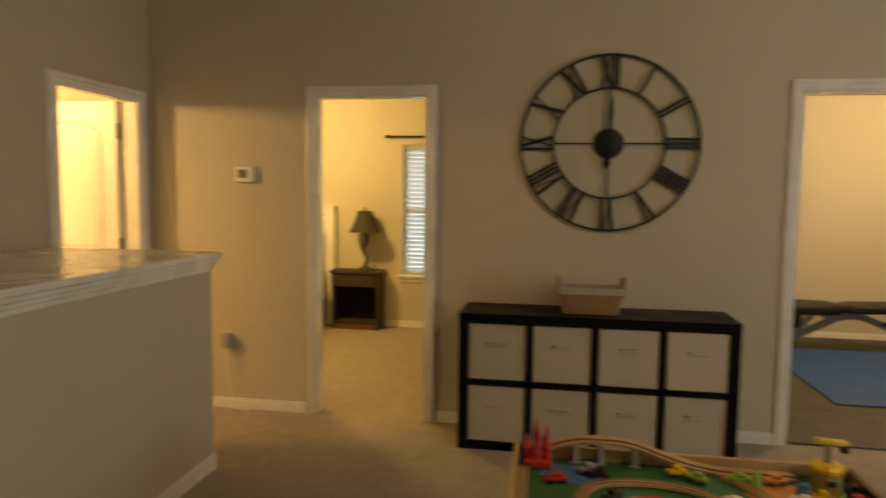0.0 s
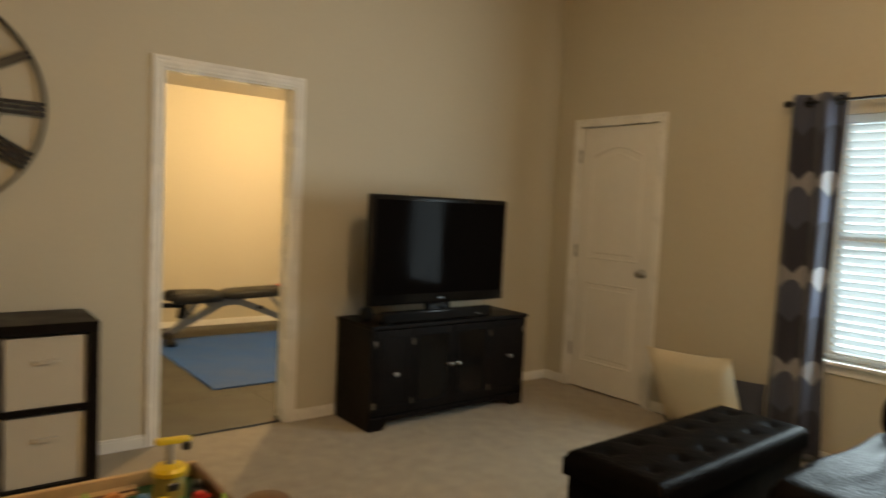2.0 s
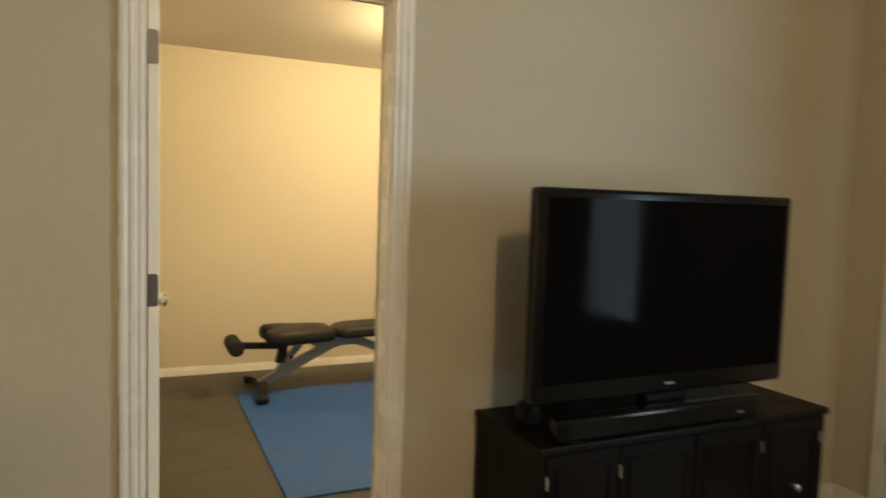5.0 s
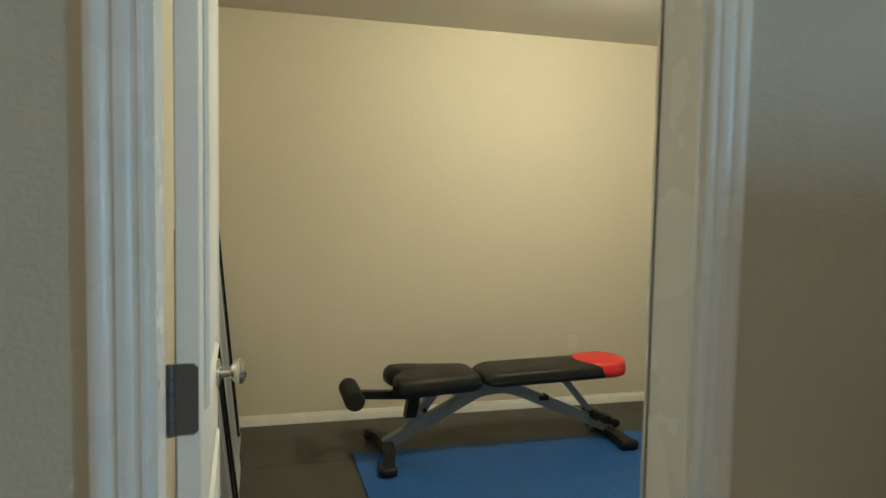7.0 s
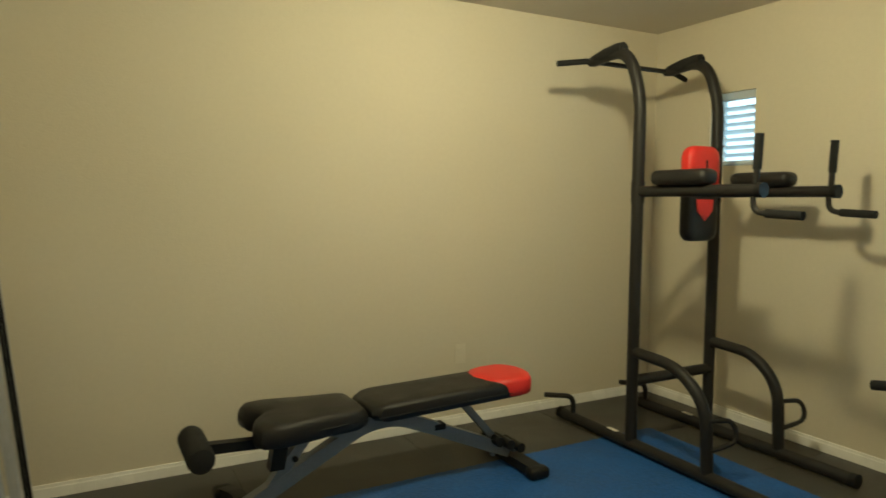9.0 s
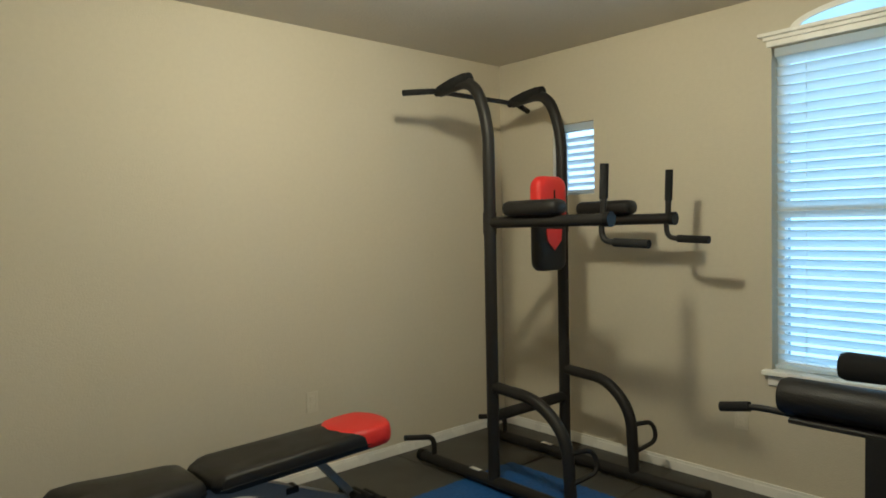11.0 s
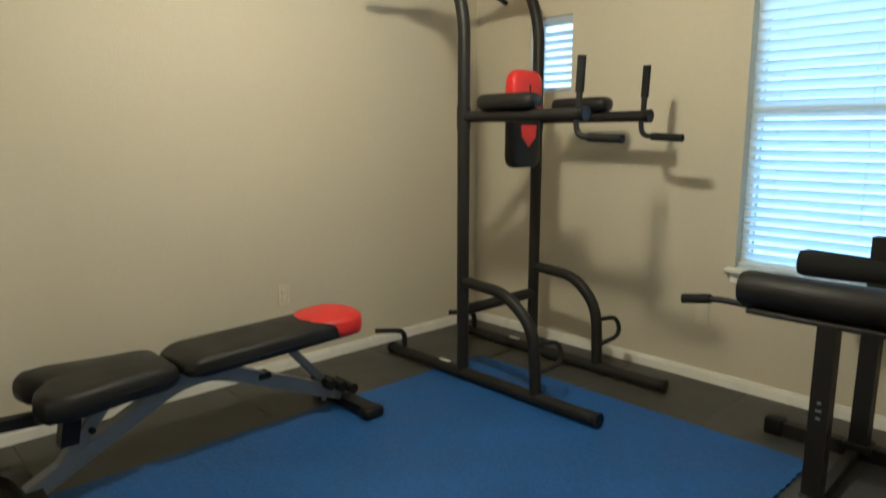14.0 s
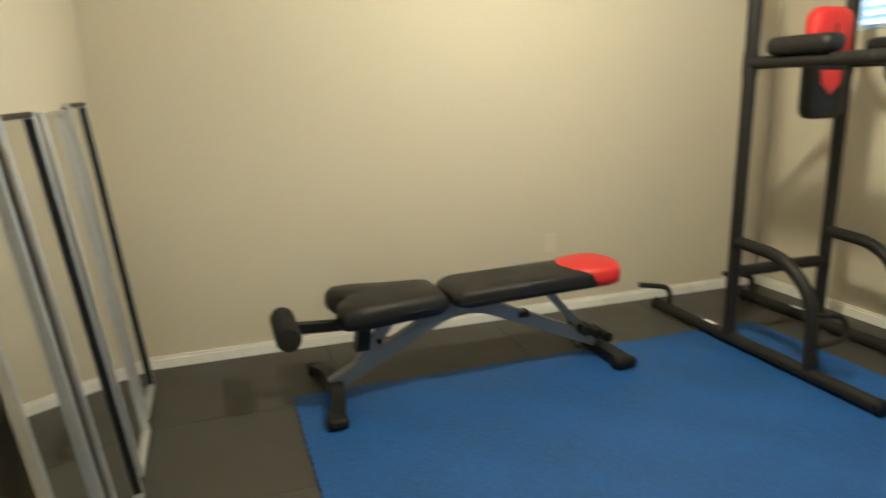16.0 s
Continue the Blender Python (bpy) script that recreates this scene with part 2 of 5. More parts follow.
def sweep(bm, pts, r, seg=12, square=None, cap=True, radii=None):
    """A tube of radius r along pts (square: half width, half height of a box section)."""
    pts = [Vector(p) for p in pts]
    rings, ref = [], None
    for i, p in enumerate(pts):
        d = (pts[min(i + 1, len(pts) - 1)] - pts[max(i - 1, 0)]).normalized()
        if ref is None:
            ref = Vector((0, 0, 1)) if abs(d.z) < 0.9 else Vector((0, 1, 0))
        side = d.cross(ref).normalized()
        up = side.cross(d).normalized()
        ref = up
        rr = radii[i] if radii else r
        if square:
            ring = [bm.verts.new(p + side * a * square[0] + up * b * square[1]) for a, b in ((-1, -1), (1, -1), (1, 1), (-1, 1))]
        else:
            ring = [bm.verts.new(p + (side * math.cos(2 * math.pi * k / seg) + up * math.sin(2 * math.pi * k / seg)) * rr) for k in range(seg)]
        rings.append(ring)
    for a, b in zip(rings, rings[1:]):
        for k in range(len(a)):
            bm.faces.new((a[k], a[(k + 1) % len(a)], b[(k + 1) % len(a)], b[k]))
    if cap:
        bm.faces.new(rings[0][::-1])
        bm.faces.new(rings[-1])
    return bm


def tube(pts, r, seg=12, square=None, radii=None):
    return sweep(bmesh.new(), pts, r, seg, square, True, radii)


def lathe(profile, seg=24, m=None, bm=None):
    """A turned shape from (radius, height) pairs round the z axis."""
    bm = bm or bmesh.new()
    rings = []
    for r, z in profile:
        rings.append([bm.verts.new((max(r, 1e-4) * math.cos(2 * math.pi * k / seg), max(r, 1e-4) * math.sin(2 * math.pi * k / seg), z)) for k in range(seg)])
    for a, b in zip(rings, rings[1:]):
        for k in range(seg):
            bm.faces.new((a[k], a[(k + 1) % seg], b[(k + 1) % seg], b[k]))
    bm.faces.new(rings[0][::-1])
    bm.faces.new(rings[-1])
    if m is not None:
        bmesh.ops.transform(bm, matrix=m, verts=[v for r in rings for v in r])
    return bm


def prism(outline, depth, m=None, bm=None):
    """A plate with the given outline in x, z, and its thickness along y."""
    bm = bm or bmesh.new()
    a = [bm.verts.new((x, 0, z)) for x, z in outline]
    b = [bm.verts.new((x, depth, z)) for x, z in outline]
    bm.faces.new(a)
    bm.faces.new(b[::-1])
    for i in range(len(a)):
        j = (i + 1) % len(a)
        bm.faces.new((a[i], b[i], b[j], a[j]))
    if m is not None:
        bmesh.ops.transform(bm, matrix=m, verts=a + b)
    return bm


def slab_with_holes(name, axis, p0, p1, u0, u1, z0, z1, holes, mat):
    """A wall between the planes p0 and p1 of an axis, from u0 to u1, with openings (ua, ub, za, zb) right through it."""
    us = sorted({u0, u1, *[h[0] for h in holes], *[h[1] for h in holes]})
    zs = sorted({z0, z1, *[h[2] for h in holes], *[h[3] for h in holes]})

    def solid(i, j):
        if not (0 <= i < len(us) - 1 and 0 <= j < len(zs) - 1):
            return False
        u, z = (us[i] + us[i + 1]) / 2, (zs[j] + zs[j + 1]) / 2
        return not any(h[0] < u < h[1] and h[2] < z < h[3] for h in holes)
    bm, made = bmesh.new(), {}

    def v(p, u, z):
        key = (p, u, z)
        if key not in made:
            made[key] = bm.verts.new((p, u, z) if axis == "x" else (u, p, z))
        return made[key]
    for i in range(len(us) - 1):
        for j in range(len(zs) - 1):
            if not solid(i, j):
                continue
            a, b, c, d = us[i], us[i + 1], zs[j], zs[j + 1]
            for p in (p0, p1):
                bm.faces.new((v(p, a, c), v(p, b, c), v(p, b, d), v(p, a, d)))
            for di, dj, e in ((-1, 0, ((a, c), (a, d))), (1, 0, ((b, c), (b, d))), (0, -1, ((a, c), (b, c))), (0, 1, ((a, d), (b, d)))):
                if not solid(i + di, j + dj):
                    bm.faces.new((v(p0, *e[0]), v(p0, *e[1]), v(p1, *e[1]), v(p1, *e[0])))
    return part(name, bm, mat, kind="structure")


# ---- the shell ----
H, HG = 3.05, 2.44
GX0, GX1, GY1 = -0.08, 3.70, 3.225
slab_with_holes("wall_north", "y", 0, 0.115, -6.3, 3.83, 0, H, [(0.034, 0.795, 0, 2.03), (-2.80, -2.08, 0, 2.03)], WALL)
slab_with_holes("wall_east_loft", "x", 3.09, 3.205, -5.6, -0.001, 0, H, [(-0.95, -0.24, 0, 2.03), (-2.71, -2.11, 0.60, 1.98)], WALL)
slab_with_holes("wall_west_loft", "x", -4.045, -3.93, -5.6, -0.001, -1.2, H, [(-0.84, -0.12, 0, 2.00)], WALL)
slab_with_holes("wall_south_loft", "y", -5.715, -5.6, -4.045, 3.205, -1.2, H, [(-1.08, -0.72, 0.60, 2.05)], WALL)
slab_with_holes("wall_north_gym", "y", GY1, GY1 + 0.115, GX0 - 0.115, GX1 + 0.115, 0, 2.6, [], WALL)
slab_with_holes("wall_west_gym", "x", GX0 - 0.115, GX0, 0.116, GY1 - 0.001, 0, 2.6, [], WALL)
slab_with_holes("wall_east_gym", "x", GX1, GX1 + 0.115, 0.116, GY1 - 0.001, 0, 2.6,
                [(0.37, 1.43, 0.635, 2.19), (2.46, 2.77, 1.542, 1.982)], WALL)
slab_with_holes("wall_north_bedroom", "y", 2.85, 2.965, -6.3, -0.20, 0, 2.6, [(-2.88, -2.05, 0.56, 1.93)], WALL)
slab_with_holes("wall_west_bedroom", "x", -6.3, -6.185, 0.116, 2.849, 0, 2.6, [], WALL)
slab_with_holes("wall_south_bath", "y", -2.4, -2.285, -6.3, -4.046, 0, 2.6, [], WALL)
slab_with_holes("wall_west_bath", "x", -6.3, -6.185, -2.284, -0.001, 0, 2.6, [], WALL)
part("floor", box(-3.10, 3.205, -5.6, 0.0, -0.2, 0.0), CARPET, kind="structure")
part("floor_landing", box(-3.93, -3.10, -0.93, 0.0, -0.2, 0.0), CARPET, kind="structure")
part("floor_gym", box(-0.195, 3.83, 0.0, 3.3, -0.2, 0.0), CARPET, kind="structure")
part("floor_bedroom", box(-6.3, -0.195, 0.0, 2.965, -0.2, 0.0), CARPET, kind="structure")
part("floor_bath", box(-6.3, -3.93, -2.4, 0.0, -0.2, -0.002), CARPET, kind="structure")
part("floor_stairwell", box(-3.93, -3.10, -5.6, -0.93, -1.3, -1.2), CARPET, kind="structure")
part("ceiling", box(-4.045, 3.205, -5.715, 0.115, H, H + 0.1), CEIL, kind="structure")
part("ceiling_gym", box(GX0 - 0.1, GX1 + 0.1, 0.117, GY1 + 0.1, HG, HG + 0.1), CEIL, kind="structure")
part("ceiling_bedroom", box(-6.3, -0.2, 0.117, 2.96, 2.44, 2.54), CEIL, kind="structure")
part("ceiling_bath", box(-6.3, -4.047, -2.4, 0, 2.44, 2.54), CEIL, kind="structure")

# ---- trim: baseboards, casings, doors, windows ----


def baseboard(name, pts, side):
    """A skirting board along a wall face; side is the way into the room."""
    (xa, ya), (xb, yb) = pts
    bm = bmesh.new()
    if ya == yb:
        bx(bm, xa, xb, min(ya, ya + side * 0.012), max(ya, ya + side * 0.012), 0.0, 0.054)
        bx(bm, xa, xb, min(ya, ya + side * 0.008), max(ya, ya + side * 0.008), 0.054, 0.069)
    else:
        bx(bm, min(xa, xa + side * 0.012), max(xa, xa + side * 0.012), ya, yb, 0.0, 0.054)
        bx(bm, min(xa, xa + side * 0.008), max(xa, xa + side * 0.008), ya, yb, 0.054, 0.069)
    return part(name, bm, TRIM, kind="structure")


baseboard("baseboard_north_a", ((-3.93, 0), (-2.866, 0)), -1)
baseboard("baseboard_north_b", ((-2.010, 0), (-0.014, 0)), -1)
baseboard("baseboard_north_c", ((0.854, 0), (3.09, 0)), -1)
baseboard("baseboard_east_a", ((3.09, -0.172), (3.09, -0.013)), -1)
baseboard("baseboard_east_b", ((3.09, -5.59), (3.09, -1.018)), -1)
baseboard("baseboard_gym_north", ((GX0, GY1), (GX1, GY1)), -1)
baseboard("baseboard_gym_east", ((GX1, 0.117), (GX1, GY1 - 0.013)), -1)
baseboard("baseboard_gym_west", ((GX0, 0.117), (GX0, GY1 - 0.013)), 1)
baseboard("baseboard_bedroom", ((-6.18, 2.85), (-0.2, 2.85)), -1)
baseboard("baseboard_bath", ((-4.046, -2.28), (-4.046, -0.86)), -1)


def casing_run(bm, a, b, w, axis, face, out):
    """One ribbed board of a door casing: a, b are (u, z) of its inner line's ends, w its way outward, all on a wall face."""
    steps = ((0.0, 0.007), (0.003, 0.011), (0.008, 0.012), (0.012, 0.0092), (0.016, 0.0092), (0.019, 0.013), (0.026, 0.0148), (0.033, 0.0148),
             (0.037, 0.0112), (0.041, 0.0112), (0.045, 0.0155), (0.052, 0.0180), (0.058, 0.0180), (0.063, 0.015), (0.066, 0.0))
    def q(p, d):
        return (face + out * d, p[0], p[1]) if axis == "x" else (p[0], face + out * d, p[1])
    prev = None
    for k, (s, d) in enumerate(steps):
        pa, pb = (a[0] + w[0][0] * s, a[1] + w[0][1] * s), (b[0] + w[1][0] * s, b[1] + w[1][1] * s)
        row = (bm.verts.new(q(pa, d)), bm.verts.new(q(pb, d)))
        if prev:
            bm.faces.new((prev[0], prev[1], row[1], row[0]))
        else:
            base = (bm.verts.new(q(pa, 0)), bm.verts.new(q(pb, 0)))
            bm.faces.new((base[0], base[1], row[1], row[0]))
        prev = row


def casing(name, axis, face, out, u0, u1, top, parent):
    bm = bmesh.new()
    casing_run(bm, (u0, 0.0), (u0, top), ((-1, 0), (-1, 1)), axis, face, out)
    casing_run(bm, (u1, 0.0), (u1, top), ((1, 0), (1, 1)), axis, face, out)
    casing_run(bm, (u0, top), (u1, top), ((-1, 1), (1, 1)), axis, face, out)
    return part(name, bm, TRIM, parent, "", True)


def doorway(name, axis, p0, p1, u0, u1, top, label, stop=1):
    """Jambs, head, stop and both casings of a door opening."""
    ob = thing(name, pose(0, 0, 0), label, "door frame", kind="structure")
    def b(a0, a1, c0, c1, z0, z1):
        return box(c0, c1, a0, a1, z0, z1) if axis == "x" else box(a0, a1, c0, c1, z0, z1)
    t = 0.004
    part("jamb", b(u0 - t, u0 + 0.006, p0 - 0.001, p1 + 0.001, 0, top), TRIM, ob)
    part("jamb", b(u1 - 0.006, u1 + t, p0 - 0.001, p1 + 0.001, 0, top), TRIM, ob)
    part("head", b(u0 + 0.006, u1 - 0.006, p0 - 0.001, p1 + 0.001, top - 0.006, top + t), TRIM, ob)
    s0, s1 = (p0 - 0.002, p0 + 0.070) if stop > 0 else (p1 - 0.070, p1 + 0.002)
    part("stop", b(u0 + 0.006, u0 + 0.018, s0, s1, 0, top - 0.018), TRIM, ob)
    part("stop", b(u1 - 0.018, u1 - 0.006, s0, s1, 0, top - 0.018), TRIM, ob)
    part("stop", b(u0 + 0.006, u1 - 0.006, s0, s1, top - 0.018, top - 0.006), TRIM, ob)
    casing("casing", axis, p0 - 0.001, -1, u0 + 0.010, u1 - 0.010, top - 0.008, ob)
    casing("casing", axis, p1 + 0.001, 1, u0 - 0.004, u1 - 0.010, top - 0.008, ob)
    return ob


def panel_outline(x0, x1, z0, z1, rise, n=10):
    pts = [(x0, z0), (x1, z0)]
    for i in range(n + 1):
        t = i / n
        pts.append((x1 + (x0 - x1) * t, z1 + rise * math.sin(math.pi * t)))
    return pts


def moulding(bm, outline, y, s):
    """A sunken moulded field on a door's face at y; s is the way the face looks along y."""
    cx = sum(p[0] for p in outline) / len(outline)
    cz = (min(p[1] for p in outline) + max(p[1] for p in outline)) / 2
    prev = None
    for inset, d in ((0.0, 0.0), (0.006, 0.007), (0.018, -0.004), (0.034, -0.006), (0.050, 0.004)):
        ring = []
        for x, z in outline:
            w, h = abs(x - cx), abs(z - cz)
            ring.append(bm.verts.new((x - math.copysign(min(inset, w), x - cx), y + s * d, z - math.copysign(min(inset, h), z - cz))))
        if prev:
            for i in range(len(ring)):
                j = (i + 1) % len(ring)
                bm.faces.new((prev[i], prev[j], ring[j], ring[i]))
        prev = ring
    bm.faces.new(prev)


KNOB = ((0.032, 0), (0.032, 0.006), (0.014, 0.010), (0.012, 0.030), (0.024, 0.038), (0.030, 0.050), (0.027, 0.060), (0.012, 0.066))


def door_leaf(name, m, width, label, hinge_side=-1, height=2.015):
    """A moulded two-panel door with an arched upper field, knobs on both faces and three hinges. Its hinge edge stands at x = 0."""
    ob = thing(name, m, label, "door")
    th = 0.032
    part("slab", box(0, width, -th / 2, th / 2, 0.012, height, 0.002, 1), DOOR, ob)
    for s in (-1, 1):
        bm = bmesh.new()
        moulding(bm, panel_outline(0.11, width - 0.11, 1.02, 1.80, 0.07), s * (th / 2 + 0.001), s)
        part("upper_panel", bm, DOOR, ob)
        bm = bmesh.new()
        moulding(bm, panel_outline(0.11, width - 0.11, 0.22, 0.84, 0.0, 1), s * (th / 2 + 0.001), s)
        part("lower_panel", bm, DOOR, ob)
        part("knob", lathe(KNOB, 20, pose(width - 0.06, s * th / 2, 0.95, -90 * s, 0, 0)), CHROME, ob, "brushed nickel knob", True)
    for z in (0.30, 1.07, 1.80):
        bm = bmesh.new()
        leaf = [(-0.0165, -0.05), (0.008, -0.05), (0.014, -0.044), (0.014, 0.044), (0.008, 0.05), (-0.0165, 0.05)]
        ra = [bm.verts.new((-0.0035, -hinge_side * y, z + q)) for y, q in leaf]
        rb = [bm.verts.new((0.0004, -hinge_side * y, z + q)) for y, q in leaf]
        bm.faces.new(ra)
        bm.faces.new(rb[::-1])
        for k in range(6):
            bm.faces.new((ra[k], rb[k], rb[(k + 1) % 6], ra[(k + 1) % 6]))
        for k in range(5):
            sweep(bm, [(-0.004, hinge_side * 0.0225, z - 0.050 + 0.0202 * k), (-0.004, hinge_side * 0.0225, z - 0.031 + 0.0202 * k)], 0.0065, 8)
        bx(bm, -0.006, -0.003, min(hinge_side * 0.016, hinge_side * 0.023), max(hinge_side * 0.016, hinge_side * 0.023), z - 0.05, z + 0.05)
        part("hinge", bm, HINGE, ob, "dark grey metal hinge")
    return ob


doorway("door_frame_gym", "y", 0, 0.115, 0.034, 0.795, 2.03, "white ribbed casing round the exercise room doorway")
doorway("door_frame_bedroom", "y", 0, 0.115, -2.80, -2.08, 2.03, "white ribbed casing round the bedroom doorway")
doorway("door_frame_closet", "x", 3.09, 3.205, -0.95, -0.24, 2.03, "white ribbed casing round the closed closet door", -1)
doorway("door_frame_bath", "x", -4.045, -3.93, -0.84, -0.12, 2.00, "white casing round the lit bathroom doorway", -1)
door_leaf("door", pose(0.073, 0.131, 0, 0, 0, 91.5), 0.69, "white two-panel door standing open into the exercise room", 1)
door_leaf("door", pose(-2.092, 0.131, 0, 0, 0, 86), 0.69, "white two-panel door standing open into the bedroom", -1)
door_leaf("door", pose(3.1115, -0.2535, 0, 0, 0, -90), 0.683, "closed white two-panel closet door with a nickel knob", -1)
door_leaf("door", pose(-4.06, -0.145, 0, 0, 0, 178), 0.69, "white two-panel door standing open into the bathroom", -1, 1.99)
part("closet_back", box(3.30, 3.35, -1.1, -0.1, 0, 2.2), WALL, kind="structure")


def window(name, face, depth, y0, y1, z0, z1, label, sill=True, lower_rail=True):
    """Sash, panes and sill of a window in a wall whose room face is x = face; depth is its way outdoors."""
    ob = thing(name, pose(0, 0, 0), label, "window", kind="structure")
    xo = face + depth * 0.085
    bm = bmesh.new()
    f = 0.035
    for a, b, c, d in ((y0, y0 + f, z0, z1), (y1 - f, y1, z0, z1), (y0 + f, y1 - f, z0, z0 + f), (y0 + f, y1 - f, z1 - f, z1)):
        bx(bm, xo - 0.02, xo + 0.02, a, b, c, d)
    zm = (z0 + z1) / 2
    if lower_rail:
        bx(bm, xo - 0.022, xo + 0.018, y0 + f, y1 - f, zm - 0.02, zm + 0.02)
    part("window_frame", bm, TRIM, ob)
    cuts = [(z0 + f, zm - 0.02), (zm + 0.02, z1 - f)] if lower_rail else [(z0 + f, z1 - f)]
    for a, b in cuts:
        pane = part("pane", box(xo - 0.003, xo + 0.003, y0 + f, y1 - f, a, b), GLASS, ob)
        pane.visible_shadow = False
    if sill:
        part("window_sill", box(face - 0.045, face + 0.06, y0 - 0.035, y1 + 0.035, z0 - 0.022, z0 + 0.001, 0.004, 1), TRIM, ob)
        part("apron", box(face - 0.014, face - 0.001, y0 - 0.015, y1 + 0.015, z0 - 0.075, z0 - 0.022, 0.003, 1), TRIM, ob)
    return ob


def blind(name, m, width, z0, z1, label, tilt=45, pitch=0.046):
    """A horizontal blind: head rail, bottom rail, slats, ladder cords and a wand. It hangs in the plane x = 0, across y."""
    ob = thing(name, m, label, "window blind")
    part("head_rail", box(-0.025, 0.025, -width / 2, width / 2, z1 - 0.045, z1, 0.004, 1), SLAT, ob)
    part("bottom_rail", box(-0.022, 0.022, -width / 2, width / 2, z0 + 0.004, z0 + 0.022, 0.004, 1), SLAT, ob)
    n = int((z1 - z0 - 0.075) / pitch)
    bm = bmesh.new()
    hw, bow = 0.0252, 0.006
    prof = [(-hw, 0), (-hw / 2, bow * 0.8), (0, bow), (hw / 2, bow * 0.8), (hw, 0)]
    lo, hi = [], []
    for y in (-width / 2 + 0.004, width / 2 - 0.004):
        lo.append([bm.verts.new((x, y, z)) for x, z in prof])
        hi.append([bm.verts.new((x, y, z + 0.0025)) for x, z in prof])
    for k in range(4):
        bm.faces.new((hi[0][k], hi[1][k], hi[1][k + 1], hi[0][k + 1]))
    for k in (0, 4):
        bm.faces.new((lo[0][k], lo[1][k], hi[1][k], hi[0][k]))
    first = part("slat", bm, SLAT, ob)
    rnd = random.Random(name + str(width))
    for i in range(n):
        s = first if i == 0 else new("slat", first.data)
        s.parent = ob
        s.matrix_basis = pose(0, 0, z0 + 0.045 + pitch * (i + 0.3), rnd.uniform(-0.25, 0.25), tilt + rnd.uniform(-4, 4), 0)
    for y in (-width * 0.36, 0.0, width * 0.36) if width > 0.7 else (-width * 0.3, width * 0.3):
        part("cord", tube([(-0.027, y, z0 + 0.02), (-0.027, y, z1 - 0.04)], 0.0012, 5), SLAT, ob)
    return ob


window("window_loft", 3.09, 1, -2.71, -2.11, 0.60, 1.98, "white sash window with a painted sill")
blind("window_blind", pose(3.128, -2.41, 0), 0.585, 0.605, 1.978, "white closed slat blind glowing with daylight")
# unseen rear window, added to let cool fill light in from behind
ws = window("fill_window_south", 0.0, 1, -0.18, 0.18, 0.60, 2.05, "unseen narrow sash window added in the loft's rear wall")
ws.matrix_world = pose(-0.90, -5.6, 0, 0, 0, -90)
blind("window_blind", pose(-0.90, -5.638, 0, 0, 0, -90), 0.34, 0.605, 2.045, "white closed slat blind in the added rear window")
window("window_gym", GX1, 1, 0.37, 1.43, 0.635, 2.19, "tall white window under an arched transom")
blind("window_blind", pose(GX1 + 0.036, 0.90, 0), 1.045, 0.64, 2.188, "wide white slat blind glowing blue with daylight")
window("window_gym_small", GX1, 1, 2.46, 2.77, 1.542, 1.982, "small high square window in a drywall recess", sill=False, lower_rail=False)
blind("window_blind", pose(GX1 + 0.036, 2.615, 0), 0.295, 1.547, 1.98, "small white slat blind, half open", tilt=22)
window_bed = thing("window_bedroom", pose(-2.465, 2.85, 0, 0, 0, 90), "white bedroom window with a sill", "window", kind="structure")
bm = bmesh.new()
for a, b, c, d in ((-0.415, -0.38, 0.56, 1.93), (0.38, 0.415, 0.56, 1.93), (-0.38, 0.38, 0.56, 0.595), (-0.38, 0.38, 1.895, 1.93), (-0.38, 0.38, 1.225, 1.265)):
    bx(bm, 0.065, 0.105, a, b, c, d)
part("window_frame", bm, TRIM, window_bed)
part("pane", box(0.082, 0.086, -0.38, 0.38, 0.595, 1.225), GLASS, window_bed).visible_shadow = False
part("pane", box(0.082, 0.086, -0.38, 0.38, 1.265, 1.895), GLASS, window_bed).visible_shadow = False
part("window_sill", box(-0.045, 0.06, -0.46, 0.46, 0.538, 0.561, 0.004, 1), TRIM, window_bed)
part("apron", box(-0.014, -0.001, -0.44, 0.44, 0.485, 0.538, 0.003, 1), TRIM, window_bed)
blind("window_blind", pose(-2.465, 2.886, 0, 0, 0, 90), 0.80, 0.565, 1.928, "white slat blind in the bedroom window", tilt=48)

# arched transom with its moulded shelf over the tall gym window
arch = thing("transom", pose(GX1, 0.90, 2.19), "white moulded shelf and arched transom over the window", "window trim", kind="structure")
bm = bmesh.new()
for k, (d, a, b) in enumerate(((0.018, 0.002, 0.030), (0.030, 0.030, 0.048), (0.048, 0.048, 0.066))):
    bx(bm, -d, -0.0005, -0.53 - d, 0.53 + d, a, b, 0.002, 1)
part("shelf_moulding", bm, TRIM, arch)
bm = bmesh.new()
N = 20
outer, inner = [], []
for i in range(N + 1):
    t = math.pi * i / N
    outer.append((0.44 * math.cos(t), 0.068 + 0.098 * math.sin(t)))
    inner.append((0.40 * math.cos(t), 0.068 + 0.070 * math.sin(t)))
for i in range(N):
    a = [bm.verts.new((-0.016, *p)) for p in (outer[i], outer[i + 1], inner[i + 1], inner[i])]
    b = [bm.verts.new((-0.001, *p)) for p in (outer[i], outer[i + 1], inner[i + 1], inner[i])]
    bm.faces.new(a)
    for k in range(4):
        bm.faces.new((a[k], a[(k + 1) % 4], b[(k + 1) % 4], b[k]))
part("arch_trim", bm, TRIM, arch)
# the pane glows by itself; the wall behind it is solid
bm = bmesh.new()
bm.faces.new([bm.verts.new((-0.004, *p)) for p in inner])
